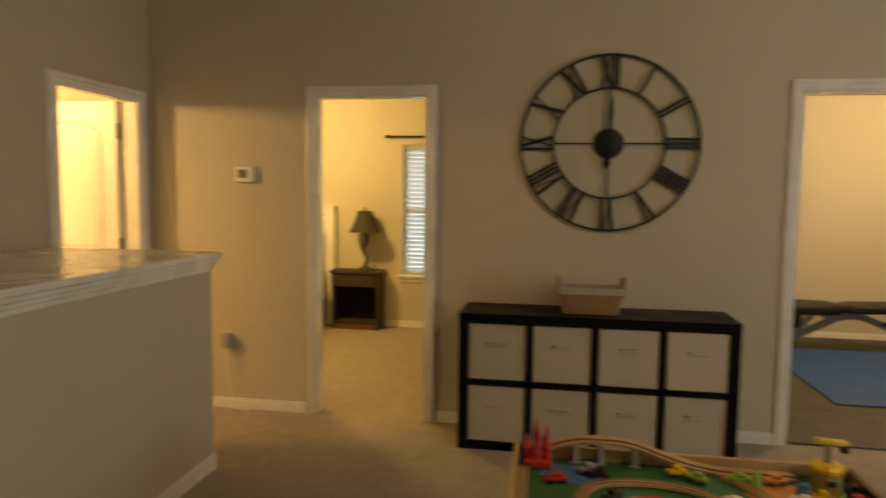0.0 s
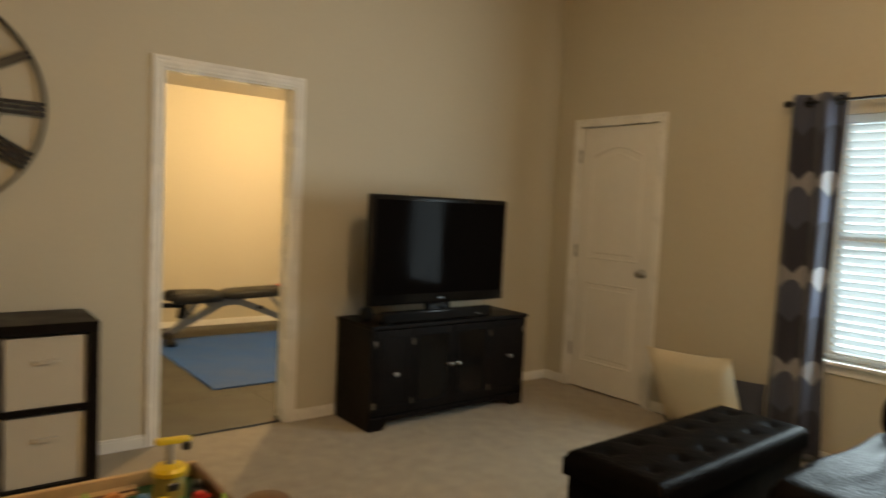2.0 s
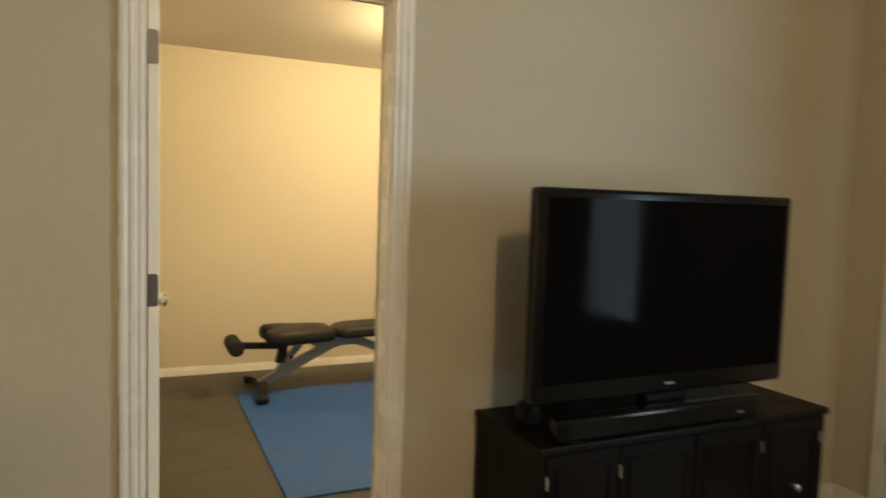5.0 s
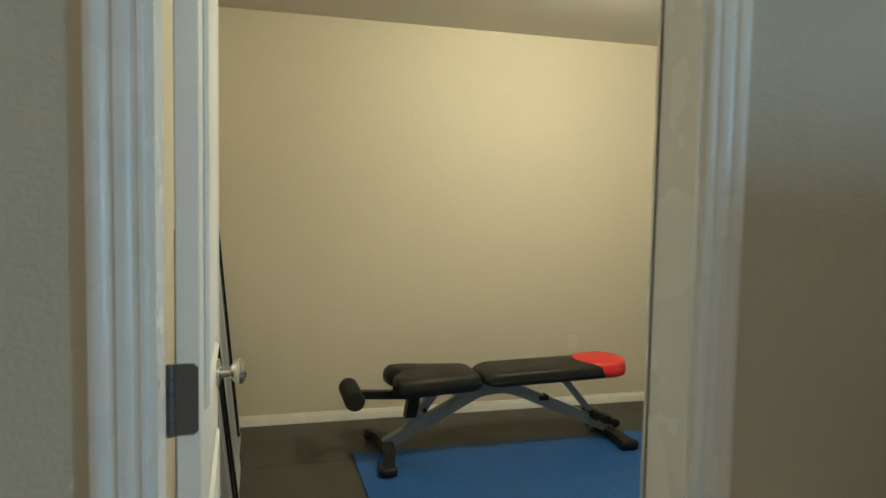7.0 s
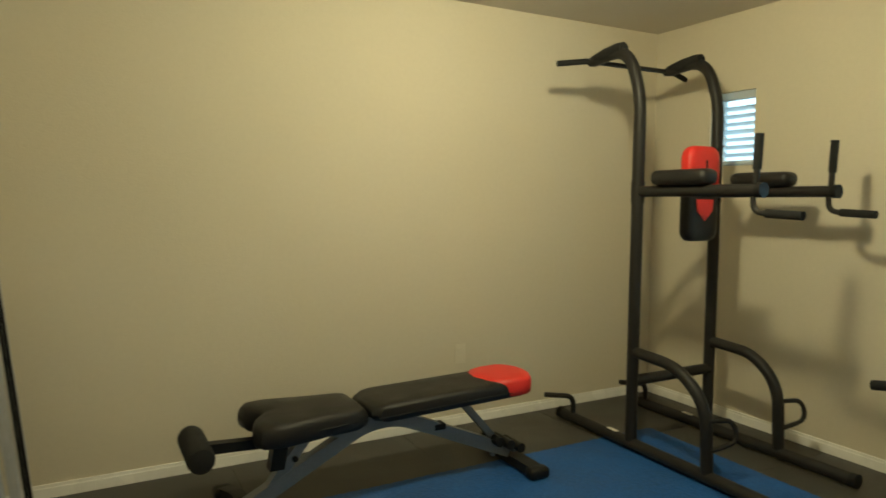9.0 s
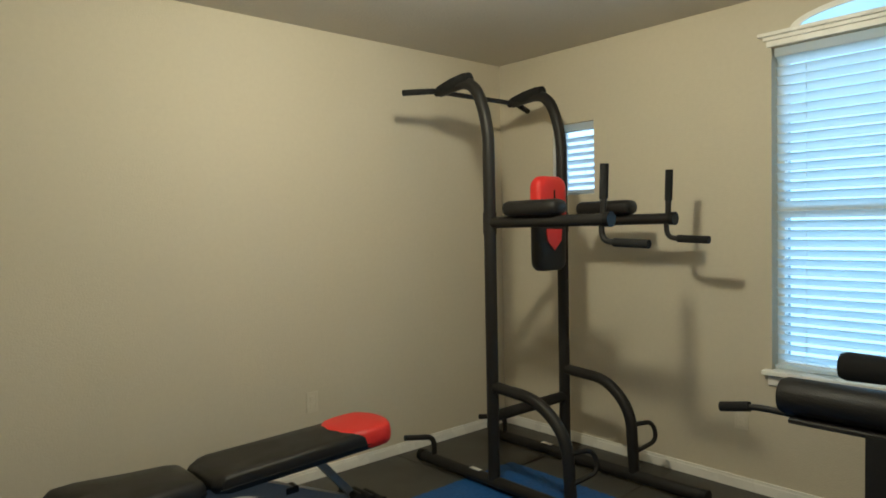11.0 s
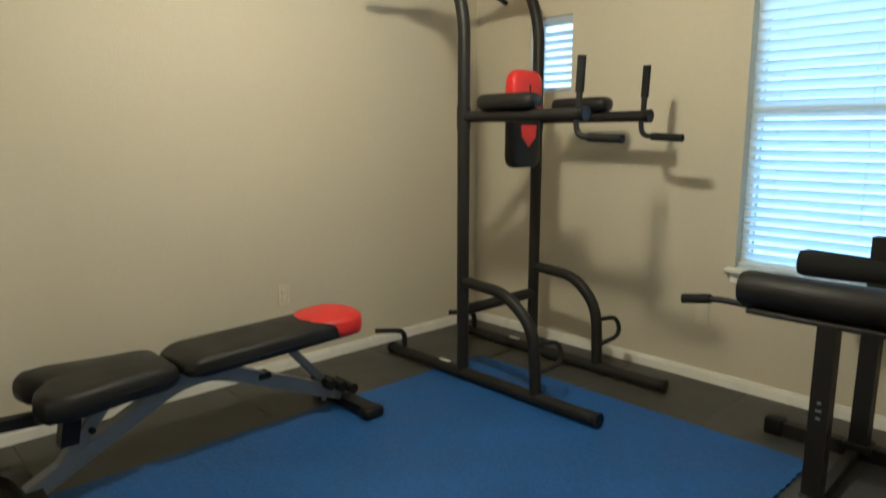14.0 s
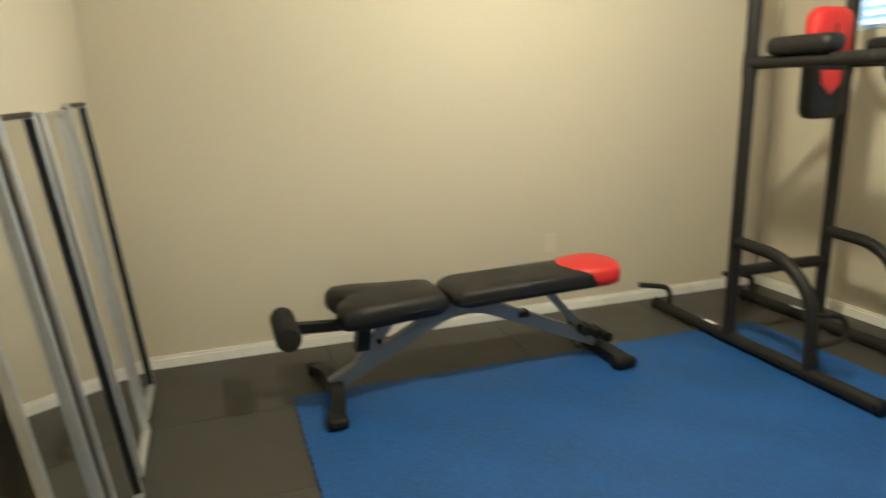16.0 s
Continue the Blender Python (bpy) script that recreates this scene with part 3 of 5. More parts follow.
part("pane", bm, TRANSOM, arch, "self-glowing pane standing in for daylit glass")

# daylight beyond the windows, with one backdrop behind the added rear window
for nm, m, w, h in (("backdrop_loft", pose(6.2, -3.4, 2.2, 0, -90, 0), 5.0, 9.0), ("backdrop_gym", pose(6.8, 2.3, 2.2, 0, -90, 0), 5.0, 6.2),
                    ("backdrop_bedroom", pose(-1.6, 5.6, 2.0, 90, 0, 0), 7.0, 4.0), ("backdrop_south", pose(-0.9, -8.6, 2.0, 90, 0, 0), 9.0, 5.0)):
    bm = bmesh.new()
    bm.faces.new([bm.verts.new(p) for p in ((-w / 2, -h / 2, 0), (w / 2, -h / 2, 0), (w / 2, h / 2, 0), (-w / 2, h / 2, 0))])
    ob = part(nm, bm, OUTSIDE, kind="structure")
    ob.matrix_world = m
    tagged(ob, "plain bright overcast daylight beyond the window", "backdrop")

# stair guard: two half walls with moulded caps round the stairwell
guard = thing("stair_half_wall", pose(0, 0, 0), "painted half wall with a white moulded cap closing in the stairs", "half wall", kind="structure")
part("half_wall", box(-3.125, -3.01, -5.59, -0.93, -1.2, 1.095), WALL, guard)
part("half_wall", box(-3.93, -3.125, -1.045, -0.93, -1.2, 1.095), WALL, guard)
bm = bmesh.new()
for d, a, b in ((0.008, 1.030, 1.052), (0.016, 1.0525, 1.072), (0.028, 1.0725, 1.0945)):
    bx(bm, -3.0095, -3.01 + d, -5.585, -0.93 + d, a, b, 0.003, 1)
    bx(bm, -3.92, -3.0105, -0.9295, -0.93 + d, a, b, 0.003, 1)
part("bed_mould", bm, TRIM, guard, "white crown moulding under the cap")
part("cap", box(-3.92, -2.968, -5.585, -0.888, 1.0955, 1.124, 0.006, 3), TRIM, guard, "broad glossy white cap")
part("base_trim", box(-3.0095, -2.998, -5.58, -0.93, 0.0, 0.085, 0.003, 1), TRIM, guard)


def wall_plate(name, m, label, rocker=False):
    """An outlet plate in the plane y = 0 that looks towards -y."""
    ob = thing(name, m, label, "outlet")
    part("plate", box(-0.035, 0.035, -0.006, 0.0, -0.057, 0.057, 0.003, 2), PLATE, ob)
    for z in (-0.02, 0.02):
        part("socket", box(-0.016, 0.016, -0.009, -0.0055, z - 0.014, z + 0.014, 0.004, 2), PLATE, ob)
    return ob


wall_plate("wall_outlet", pose(2.19, GY1, 0.43), "white double outlet on the painted wall")
wall_plate("wall_outlet", pose(GX1, 1.58, 0.365, 0, 0, -90), "white double outlet below the window")
wall_plate("wall_outlet", pose(-3.41, 0.0, 0.46), "white outlet holding a grey charger with a hanging cord")
charger = thing("charger", pose(-3.40, -0.009, 0.455), "grey plug-in charger with its cord hanging to the carpet", "charger")
part("body", box(-0.028, 0.028, -0.045, 0.0, -0.045, 0.05, 0.008, 2), CHARGER, charger, "", True)
part("cord", tube(fillet([(0, -0.03, -0.045), (0.01, -0.035, -0.2), (0.035, -0.03, -0.38), (0.09, -0.05, -0.448), (0.16, -0.04, -0.450)], 0.08), 0.0035, 6), TRIM, charger, "thin white cord", True)
thermo = thing("thermostat", pose(-3.262, 0.0, 1.538), "white square thermostat with a grey display", "thermostat")
part("body", box(-0.062, 0.062, -0.028, 0.0, -0.05, 0.05, 0.008, 2), TRIM, thermo, "", True)
part("display", box(-0.045, 0.018, -0.0295, -0.027, -0.022, 0.030, 0.002, 1), DISPLAY, thermo, "grey display")
for k in range(3):
    part("button", box(0.030, 0.050, -0.031, -0.027, -0.026 + k * 0.022, -0.012 + k * 0.022, 0.002, 1), TRIM, thermo)

# gym ceiling light
fix = thing("ceiling_light", pose(1.825, 1.62, HG), "round flush ceiling light with nickel rim and lit glass bowl", "ceiling light")
part("rim", lathe(((0.10, 0.0), (0.168, -0.004), (0.172, -0.03), (0.160, -0.052), (0.150, -0.056), (0.12, -0.05)), 40), CHROME, fix, "brushed nickel rim", True)
bowl = part("bowl", lathe(((0.146, -0.057), (0.147, -0.070), (0.138, -0.100), (0.112, -0.126), (0.072, -0.143), (0.025, -0.150), (0.004, -0.151)), 40), BOWL, fix, "glowing white glass bowl", True)
bowl.visible_shadow = False

# unseen loft fixture, added to go with the fill lamp
lfix = thing("ceiling_light", pose(0.5, -3.2, H), "unseen flush ceiling light with nickel rim, added in the loft", "ceiling light")
part("rim", lathe(((0.10, 0.0), (0.168, -0.004), (0.172, -0.03), (0.160, -0.052), (0.150, -0.056), (0.12, -0.05)), 40), CHROME, lfix, "brushed nickel rim", True)
lb = part("bowl", lathe(((0.146, -0.057), (0.147, -0.075), (0.138, -0.115), (0.112, -0.150), (0.072, -0.170), (0.025, -0.178), (0.004, -0.179)), 40), BOWL, lfix, "glowing white glass bowl", True)
lb.visible_shadow = False

# ---- exercise room: floor mats ----


def jig_tile(name, w, d, z0, z1, mat, parent, tabs=11, amp=0.006):
    """A foam floor tile with a toothed edge."""
    bm = bmesh.new()
    ring = []
    def edge(a, b, inward):
        n = tabs * 4
        for i in range(n):
            t = i / n
            k = i % 4
            off = amp if k in (1, 2, 3) else 0.0
            ring.append((a[0] + (b[0] - a[0]) * t + inward[0] * off, a[1] + (b[1] - a[1]) * t + inward[1] * off))
    e = 0.0003
    edge((e, e), (w - e, e), (0, 1))
    edge((w - e, e), (w - e, d - e), (1, 0))
    edge((w - e, d - e), (e, d - e), (0, 1))
    edge((e, d - e), (e, e), (1, 0))
    top = [bm.verts.new((x, y, z1)) for x, y in ring]
    bot = [bm.verts.new((x, y, z0)) for x, y in ring]
    bm.faces.new(top)
    for i in range(len(ring)):
        j = (i + 1) % len(ring)
        bm.faces.new((bot[i], bot[j], top[j], top[i]))
    return part(name, bm, mat, parent)


blue = thing("blue_floor_mat", pose(0.637, 0.83, 0.010), "blue textured foam puzzle tiles laid over grey rubber", "floor mat")
tile0 = jig_tile("tile", 0.62, 0.60, 0.0, 0.010, BLUE, blue)
for i in range(4):
    for j in range(3):
        t = tile0 if i == j == 0 else new("tile", tile0.data)
        t.parent = blue
        t.matrix_basis = pose(0.62 * i, 0.60 * j, 0.0)
rub = thing("rubber_floor_mat", pose(GX0 + 0.014, 0.045, 0.0), "dark grey rubber mats covering the exercise room carpet", "floor mat")
me = None
RW, RD = (GX1 - GX0 - 0.03) / 4, (GY1 - 0.06) / 5
for i in range(4):
    for j in range(5):
        if me is None:
            t = part("tile", box(0.001, RW - 0.001, 0.001, RD - 0.001, 0.0, 0.0095, 0.0012, 1), RUBBER, rub)
            me = t.data
        else:
            t = new("tile", me)
            t.parent = rub
        t.matrix_basis = pose(RW * i, RD * j, 0.0)
strip = thing("threshold_strip", pose(0.425, 0.032, 0.0), "dark rubber edge strip in the doorway", "threshold", kind="structure")
part("strip", box(-0.345, 0.345, -0.012, 0.012, 0.0, 0.013, 0.004, 2), RUBBER, strip)

# ---- power tower ----
FZ = 0.0205
tower = thing("power_tower", pose(3.073, 2.432, FZ), "charcoal steel pull-up and dip tower with red and black back pad", "exercise equipment")
TW = 0.296
for s in (-1, 1):
    x = s * TW if s < 0 else TW - 0.012
    k = 1.0 if s < 0 else 0.955
    part("base_rail", tube([(x, -0.845, 0.034), (x, 0.585, 0.034)], 0.032, 16), STEEL, tower, "", True)
    for y, w in ((-0.848, 1), (0.588, -1)):
        part("end_cap", tube([(x, y, 0.034), (x, y + 0.03 * w, 0.034)], 0.0345, 16), PLASTIC, tower, "black rubber end cap", True)
    part("label_plate", box(x - 0.012, x + 0.012, 0.10, 0.17, 0.0655, 0.068), TRIM, tower, "small pale sticker")
    part("upright", tube(fillet([(x, 0, 0.05), (x, 0, 1.86), (x, 0.10, 2.10), (x, 0.36, 2.075)], 0.18, 10), 0.031, 16), STEEL, tower, "", True)
    part("foam_sleeve", tube([(x, 0.13, 2.104), (x, 0.17, 2.103), (x, 0.26, 2.092), (x, 0.35, 2.078), (x, 0.392, 2.071), (x, 0.40, 2.070)], 0.036, 16, radii=(0.0325, 0.036, 0.0365, 0.030, 0.021, 0.012)), FOAM, tower, "black foam sleeve", True)
    part("front_brace", tube(fillet([(x, -0.02, 0.525), (x, -0.30 * k, 0.51), (x, -0.47 * k * k, 0.37), (x, -0.49 * k * k, 0.05)], 0.20, 8), 0.029, 14), STEEL, tower, "", True)
    part("arm", tube([(x, 0.0, 1.358), (x, -0.70 * k, 1.362)], 0.028, 14), STEEL, tower, "", True)
    part("arm_cap", tube([(x, -0.695 * k, 1.362), (x, -0.722 * k, 1.362)], 0.033, 14), PLASTIC, tower, "", True)
    part("collar", tube([(x, 0.0, 1.30), (x, 0.0, 1.41)], 0.0345, 14), STEEL, tower, "", True)
    grip = part("grip_post", tube([(x, -0.68 * k, 1.36), (x, -0.685 * k, 1.48)], 0.014, 10), STEEL, tower, "", True)
    part("hand_grip", tube([(x, -0.684 * k, 1.45), (x, -0.690 * k, 1.60)], 0.0185, 12), FOAM, grip, "ribbed black rubber grip", True)
    dip = part("dip_handle", tube(fillet([(x, -0.67 * k, 1.355), (x, -0.675 * k, 1.27), (x, -0.76 * k, 1.262)], 0.05), 0.013, 10), STEEL, tower, "", True)
    part("dip_grip", tube([(x, -0.735 * k, 1.264), (x, -0.90 * k, 1.258)], 0.0185, 12), FOAM, dip, "ribbed black rubber grip", True)
    part("arm_pad", box(x - 0.055, x + 0.055, -0.46, -0.12, 1.386, 1.462, 0.034, 5), VINYL, tower, "black padded armrest", True)
    part("push_up_handle", tube(fillet([(x, 0.47, 0.06), (x, 0.47, 0.16), (x - 0.17, 0.52, 0.18)], 0.05), 0.015, 10), STEEL, tower, "", True)
    part("strap_handle", tube(fillet([(x, -0.49 * k * k, 0.30), (x + 0.12, -0.53 * k * k, 0.30), (x + 0.13, -0.55 * k * k, 0.20), (x, -0.50 * k * k, 0.16)], 0.06), 0.012, 8), STEEL, tower, "", True)
part("pull_up_bar", tube([(-TW - 0.04, 0.375, 2.075), (TW + 0.04, 0.375, 2.075)], 0.014, 12), STEEL, tower, "", True)
for s in (-1, 1):
    part("bar_grip", tube(fillet([(s * (TW + 0.03), 0.375, 2.075), (s * (TW + 0.07), 0.385, 2.07), (s * (TW + 0.20), 0.43, 2.055)], 0.05), 0.016, 12), FOAM, tower, "black foam grip", True)
part("cross_bar", tube([(-TW, 0, 0.37), (TW, 0, 0.37)], 0.029, 14), STEEL, tower, "", True)
part("pad_bracket", tube([(-TW, 0.0, 1.358), (TW, 0.0, 1.358)], 0.022, 12), STEEL, tower, "", True)
part("pad_stem", tube([(0.0, 0.0, 1.358), (0.0, -0.105, 1.358)], 0.02, 10), STEEL, tower, "", True)


def soft_plate(x0, x1, z0, z1, y0, y1, r_low, r_high, edge):
    """An upholstered plate in x, z with rounded corners and softened edges, thick along y."""
    pts = []
    for cx, cz, r, a0 in ((x1 - r_low, z0 + r_low, r_low, -90), (x1 - r_high, z1 - r_high, r_high, 0), (x0 + r_high, z1 - r_high, r_high, 90), (x0 + r_low, z0 + r_low, r_low, 180)):
        for i in range(7):
            t = radians(a0 + 15 * i)
            pts.append((cx + r * math.cos(t), cz + r * math.sin(t)))
    bm, rings = bmesh.new(), []
    for y, inset in ((y1, edge), (y1 - edge * 0.4, edge * 0.3), (y1 - edge, 0.0), (y0 + edge, 0.0), (y0 + edge * 0.4, edge * 0.3), (y0, edge), (y0 - 0.003, edge * 2.4)):
        mx, mz = (x0 + x1) / 2, (z0 + z1) / 2
        kx, kz = 1 - inset / ((x1 - x0) / 2), 1 - inset / ((z1 - z0) / 2)
        rings.append([bm.verts.new((mx + (x - mx) * kx, y, mz + (z - mz) * kz)) for x, z in pts])
    for p, q in zip(rings, rings[1:]):
        for i in range(len(p)):
            j = (i + 1) % len(p)
            bm.faces.new((p[i], p[j], q[j], q[i]))
    bm.faces.new(rings[0])
    bm.faces.new(rings[-1][::-1])
    return bm


backpad = part("back_pad", soft_plate(-0.113, 0.113, 1.105, 1.42, -0.168, -0.100, 0.050, 0.03, 0.018), VINYL, tower, "black vinyl lower back pad", True)
part("red_panel", soft_plate(-0.115, 0.115, 1.365, 1.592, -0.174, -0.098, 0.03, 0.062, 0.022), RED, backpad, "red vinyl upper panel", True)
part("red_shield", prism([(-0.06, 1.32), (0.06, 1.32), (0.055, 1.26), (0.0, 1.21), (-0.055, 1.26)], 0.010, pose(0, -0.1755, 0)), RED, backpad, "red shield-shaped inset", True)
part("logo_mark", box(-0.006, 0.006, -0.1795, -0.174, 1.43, 1.52, 0.002, 1), PLASTIC, backpad, "small black mark")

# ---- adjustable weight bench ----
bench = thing("weight_bench", pose(1.465, 2.57, 0.0205), "adjustable weight bench with black vinyl pads and a red head end", "weight bench")
# seat with a notched, flared front edge
bm = bmesh.new()
half = [(0.03, -0.585), (0.07, -0.615), (0.14, -0.63), (0.19, -0.605), (0.205, -0.52), (0.165, -0.33), (0.145, -0.18), (0.12, -0.145), (0.0, -0.14)]
loop = [(x, y) for y, x in half] + [(x, -y) for y, x in half[-2::-1]]
loop = loop + [(-0.565, 0.0)]


def pad_mesh(outline, z0, z1, round_):
    """An upholstered pad: an outline in x, y raised from z0 to z1 with a soft, rounded top edge."""
    bm = bmesh.new()
    cx = sum(p[0] for p in outline) / len(outline)
    cy = sum(p[1] for p in outline) / len(outline)
    rings = []
    t = z1 - z0
    for k, z in ((0.93, z0), (0.975, z0 + t * 0.10), (1.0, z0 + t * 0.32), (1.0, z0 + t * 0.50), (0.985, z1 - round_ * 0.62), (0.955, z1 - round_ * 0.33), (0.90, z1 - round_ * 0.12), (0.78, z1), (0.4, z1 + 0.006)):
        rings.append([bm.verts.new((cx + (x - cx) * k, cy + (y - cy) * k, z)) for x, y in outline])
    for a, b in zip(rings, rings[1:]):
        for i in range(len(a)):
            j = (i + 1) % len(a)
            bm.faces.new((a[i], a[j], b[j], b[i]))
    bm.faces.new(rings[0][::-1])
    bm.faces.new(rings[-1])
    return bm


seat = part("seat", pad_mesh(loop, 0.352, 0.447, 0.045), VINYL, bench, "black vinyl seat with a notched front", True)
part("piping", tube([(-0.58, -0.19, 0.392), (-0.30, -0.165, 0.392), (-0.15, -0.135, 0.392)], 0.003, 6), PLASTIC, seat, "thin black piping", True)


def capsule_outline(x0, x1, w0, w1, n=8):
    pts = []
    for i in range(n + 1):
        t = -math.pi / 2 + math.pi * i / n
        pts.append((x1 - w1 * 0.6 + w1 * 0.6 * math.cos(t), w1 * math.sin(t)))
    pts += [(x0 + 0.03, w0), (x0, w0 - 0.03), (x0, -w0 + 0.03), (x0 + 0.03, -w0)]
    return pts


backrest = part("backrest", pad_mesh(capsule_outline(-0.12, 0.73, 0.15, 0.145), 0.365, 0.445, 0.04), VINYL, bench, "black vinyl backrest", True)
backrest.matrix_basis = pose(-0.018, 0, 0.004, 0, -1.6, 0)
seat.matrix_basis = pose(-0.022, 0, 0)
bm = pad_mesh(capsule_outline(0.53, 0.740, 0.152, 0.152, 12)[:-4] + [(0.56, 0.152), (0.50, 0.135), (0.45, 0.08), (0.435, 0.0), (0.46, -0.08), (0.52, -0.135), (0.58, -0.152)], 0.370, 0.4555, 0.034)
part("red_end", bm, RED, backrest, "red vinyl head end", True)
part("piping", tube([(-0.10, -0.150, 0.390), (0.62, -0.147, 0.390)], 0.003, 6), PLASTIC, backrest, "thin black piping", True)
part("main_beam", tube(fillet([(-0.665, 0, 0.055), (-0.14, 0, 0.325), (0.0, 0, 0.335), (0.10, 0, 0.30), (0.62, 0, 0.075)], 0.06), 0.03, square=(0.026, 0.030)), GREYSTEEL, bench)
for s in (-1, 1):
    part("side_bracket", prism([(-0.36, 0.34), (-0.10, 0.365), (0.02, 0.345), (-0.10, 0.30), (-0.28, 0.30)], 0.005, pose(0, s * 0.034 - 0.0025, 0)), GREYSTEEL, bench)
part("seat_post", tube([(-0.56, 0, 0.115), (-0.36, 0, 0.37)], 0.02, square=(0.022, 0.022)), GREYSTEEL, bench)
part("seat_rail", tube([(-0.50, 0, 0.362), (-0.12, 0, 0.362)], 0.02, square=(0.03, 0.013)), PLASTIC, bench)
part("back_rail", tube([(-0.10, 0, 0.366), (0.55, 0, 0.400)], 0.02, square=(0.03, 0.012)), PLASTIC, bench)
part("back_strut", tube([(0.34, 0, 0.375), (0.56, 0, 0.125)], 0.014, square=(0.016, 0.016)), GREYSTEEL, bench)
part("ladder_lock", box(0.20, 0.26, -0.03, 0.03, 0.245, 0.275, 0.006, 2), PLASTIC, bench)
for k in range(3):
    part("lock_peg", tube([(0.535 + 0.062 * k, -0.070, 0.148 - 0.024 * k), (0.535 + 0.062 * k, 0.070, 0.148 - 0.024 * k)], 0.024, 16), PLASTIC, bench, "black rubber peg", True)
    part("peg_stem", tube([(0.535 + 0.062 * k, 0.0, 0.060), (0.535 + 0.062 * k, 0.0, 0.130 - 0.024 * k)], 0.012, 10), GREYSTEEL, bench, "", True)
foot = part("front_foot", tube(fillet([(-0.69, -0.265, 0.028), (-0.655, -0.12, 0.055), (-0.655, 0.12, 0.055), (-0.69, 0.265, 0.028)], 0.08), 0.03, square=(0.030, 0.022)), PLASTIC, bench)
for s in (-1, 1):
    part("foot_pad", box(-0.735, -0.65, s * 0.27 - 0.045, s * 0.27 + 0.045, 0.0, 0.050, 0.020, 3), PLASTIC, foot, "black rubber foot", True)
foot = part("rear_foot", tube([(0.655, -0.20, 0.032), (0.655, 0.20, 0.030)], 0.03, square=(0.036, 0.022)), PLASTIC, bench)
for s in (-1, 1):
    part("foot_pad", box(0.605, 0.715, s * 0.20 - 0.035, s * 0.20 + 0.035, 0.0, 0.054, 0.020, 3), PLASTIC, foot, "black rubber foot", True)
leg = part("leg_hold", tube([(-0.50, 0, 0.315), (-0.84, 0, 0.335)], 0.02, square=(0.022, 0.020)), PLASTIC, bench)
part("pivot_plate", prism([(-0.56, 0.20), (-0.50, 0.20), (-0.47, 0.37), (-0.53, 0.38)], 0.06, pose(0, -0.03, 0)), PLASTIC, leg)
part("roller", lathe(((0.03, -0.155), (0.047, -0.150), (0.052, -0.13), (0.052, 0.13), (0.047, 0.15), (0.03, 0.155)), 20, pose(-0.84, 0.0, 0.337, 90, 0, 0)), FOAM, leg, "black foam roller", True)
part("bolt", lathe(((0.012, 0), (0.012, 0.012), (0.006, 0.016)), 10, pose(-0.455, -0.024, 0.235, 90, 0, 0)), PLASTIC, bench, "", True)

# ---- back extension bench beside the window ----
hyper = thing("back_extension_bench", pose(2.774, 0.72, 0.0105), "black steel back extension bench with long round thigh pads", "exercise equipment")
part("base_beam", tube([(-0.42, -0.02, 0.030), (0.55, 0.01, 0.030)], 0.03, square=(0.019, 0.022)), STEEL, hyper)
foot = part("cross_foot", tube([(-0.46, 0.10, 0.036), (-0.46, -0.28, 0.036)], 0.03, square=(0.028, 0.028)), STEEL, hyper)
part("foot_cap", box(-0.495, -0.425, 0.085, 0.165, 0.0, 0.075, 0.008, 2), PLASTIC, foot, "black plastic end cap", True)
part("foot_cap", box(-0.495, -0.425, -0.34, -0.26, 0.0, 0.075, 0.008, 2), PLASTIC, foot, "black plastic end cap", True)
foot = part("cross_foot", tube([(0.54, 0.30, 0.036), (0.54, -0.28, 0.036)], 0.03, square=(0.028, 0.028)), STEEL, hyper)
part("foot_cap", box(0.505, 0.575, 0.285, 0.36, 0.0, 0.075, 0.008, 2), PLASTIC, foot, "black plastic end cap", True)
part("foot_cap", box(0.505, 0.575, -0.34, -0.26, 0.0, 0.075, 0.008, 2), PLASTIC, foot, "black plastic end cap", True)
post = part("front_post", tube([(-0.006, 0.0, 0.05), (0.0, 0.0, 0.665)], 0.03, square=(0.030, 0.030)), STEEL, hyper)
for k, (w, z) in enumerate(((0.012, 0.395), (0.018, 0.368), (0.014, 0.341))):
    part("lettering_bar", box(-0.05 + 0.02, -0.05 + 0.022, -w / 2, w / 2, z, z + 0.009), GREYSTEEL, post, "worn pale lettering").matrix_basis = pose(-0.0042, 0, 0)
part("rear_post", tube([(0.53, 0.0, 0.05), (0.56, 0.0, 0.90)], 0.03, square=(0.034, 0.032)), STEEL, hyper)
part("post_bracket", box(-0.038, 0.038, -0.038, 0.038, 0.048, 0.064, 0.006, 1), STEEL, hyper)
part("post_bracket", box(0.48, 0.58, -0.05, 0.05, 0.045, 0.075, 0.006, 1), STEEL, hyper)
part("pad_plate", box(-0.02, 0.10, -0.27, 0.27, 0.655, 0.672, 0.004, 1), STEEL, hyper)
PADPROF = ((0.03, -0.315), (0.058, -0.312), (0.066, -0.29), (0.066, 0.29), (0.058, 0.312), (0.03, 0.315))
part("thigh_pad", lathe(PADPROF, 24, pose(0.045, 0.0, 0.735, 90, 0, 0)), VINYL, hyper, "long round black vinyl pad", True)
handle = part("handle_bar", tube(fillet([(0.06, 0.25, 0.665), (0.05, 0.40, 0.672), (0.05, 0.50, 0.655)], 0.06), 0.012, 10), STEEL, hyper, "", True)
part("hand_grip", tube([(0.05, 0.43, 0.668), (0.05, 0.54, 0.648)], 0.019, 12), FOAM, handle, "black foam grip", True)
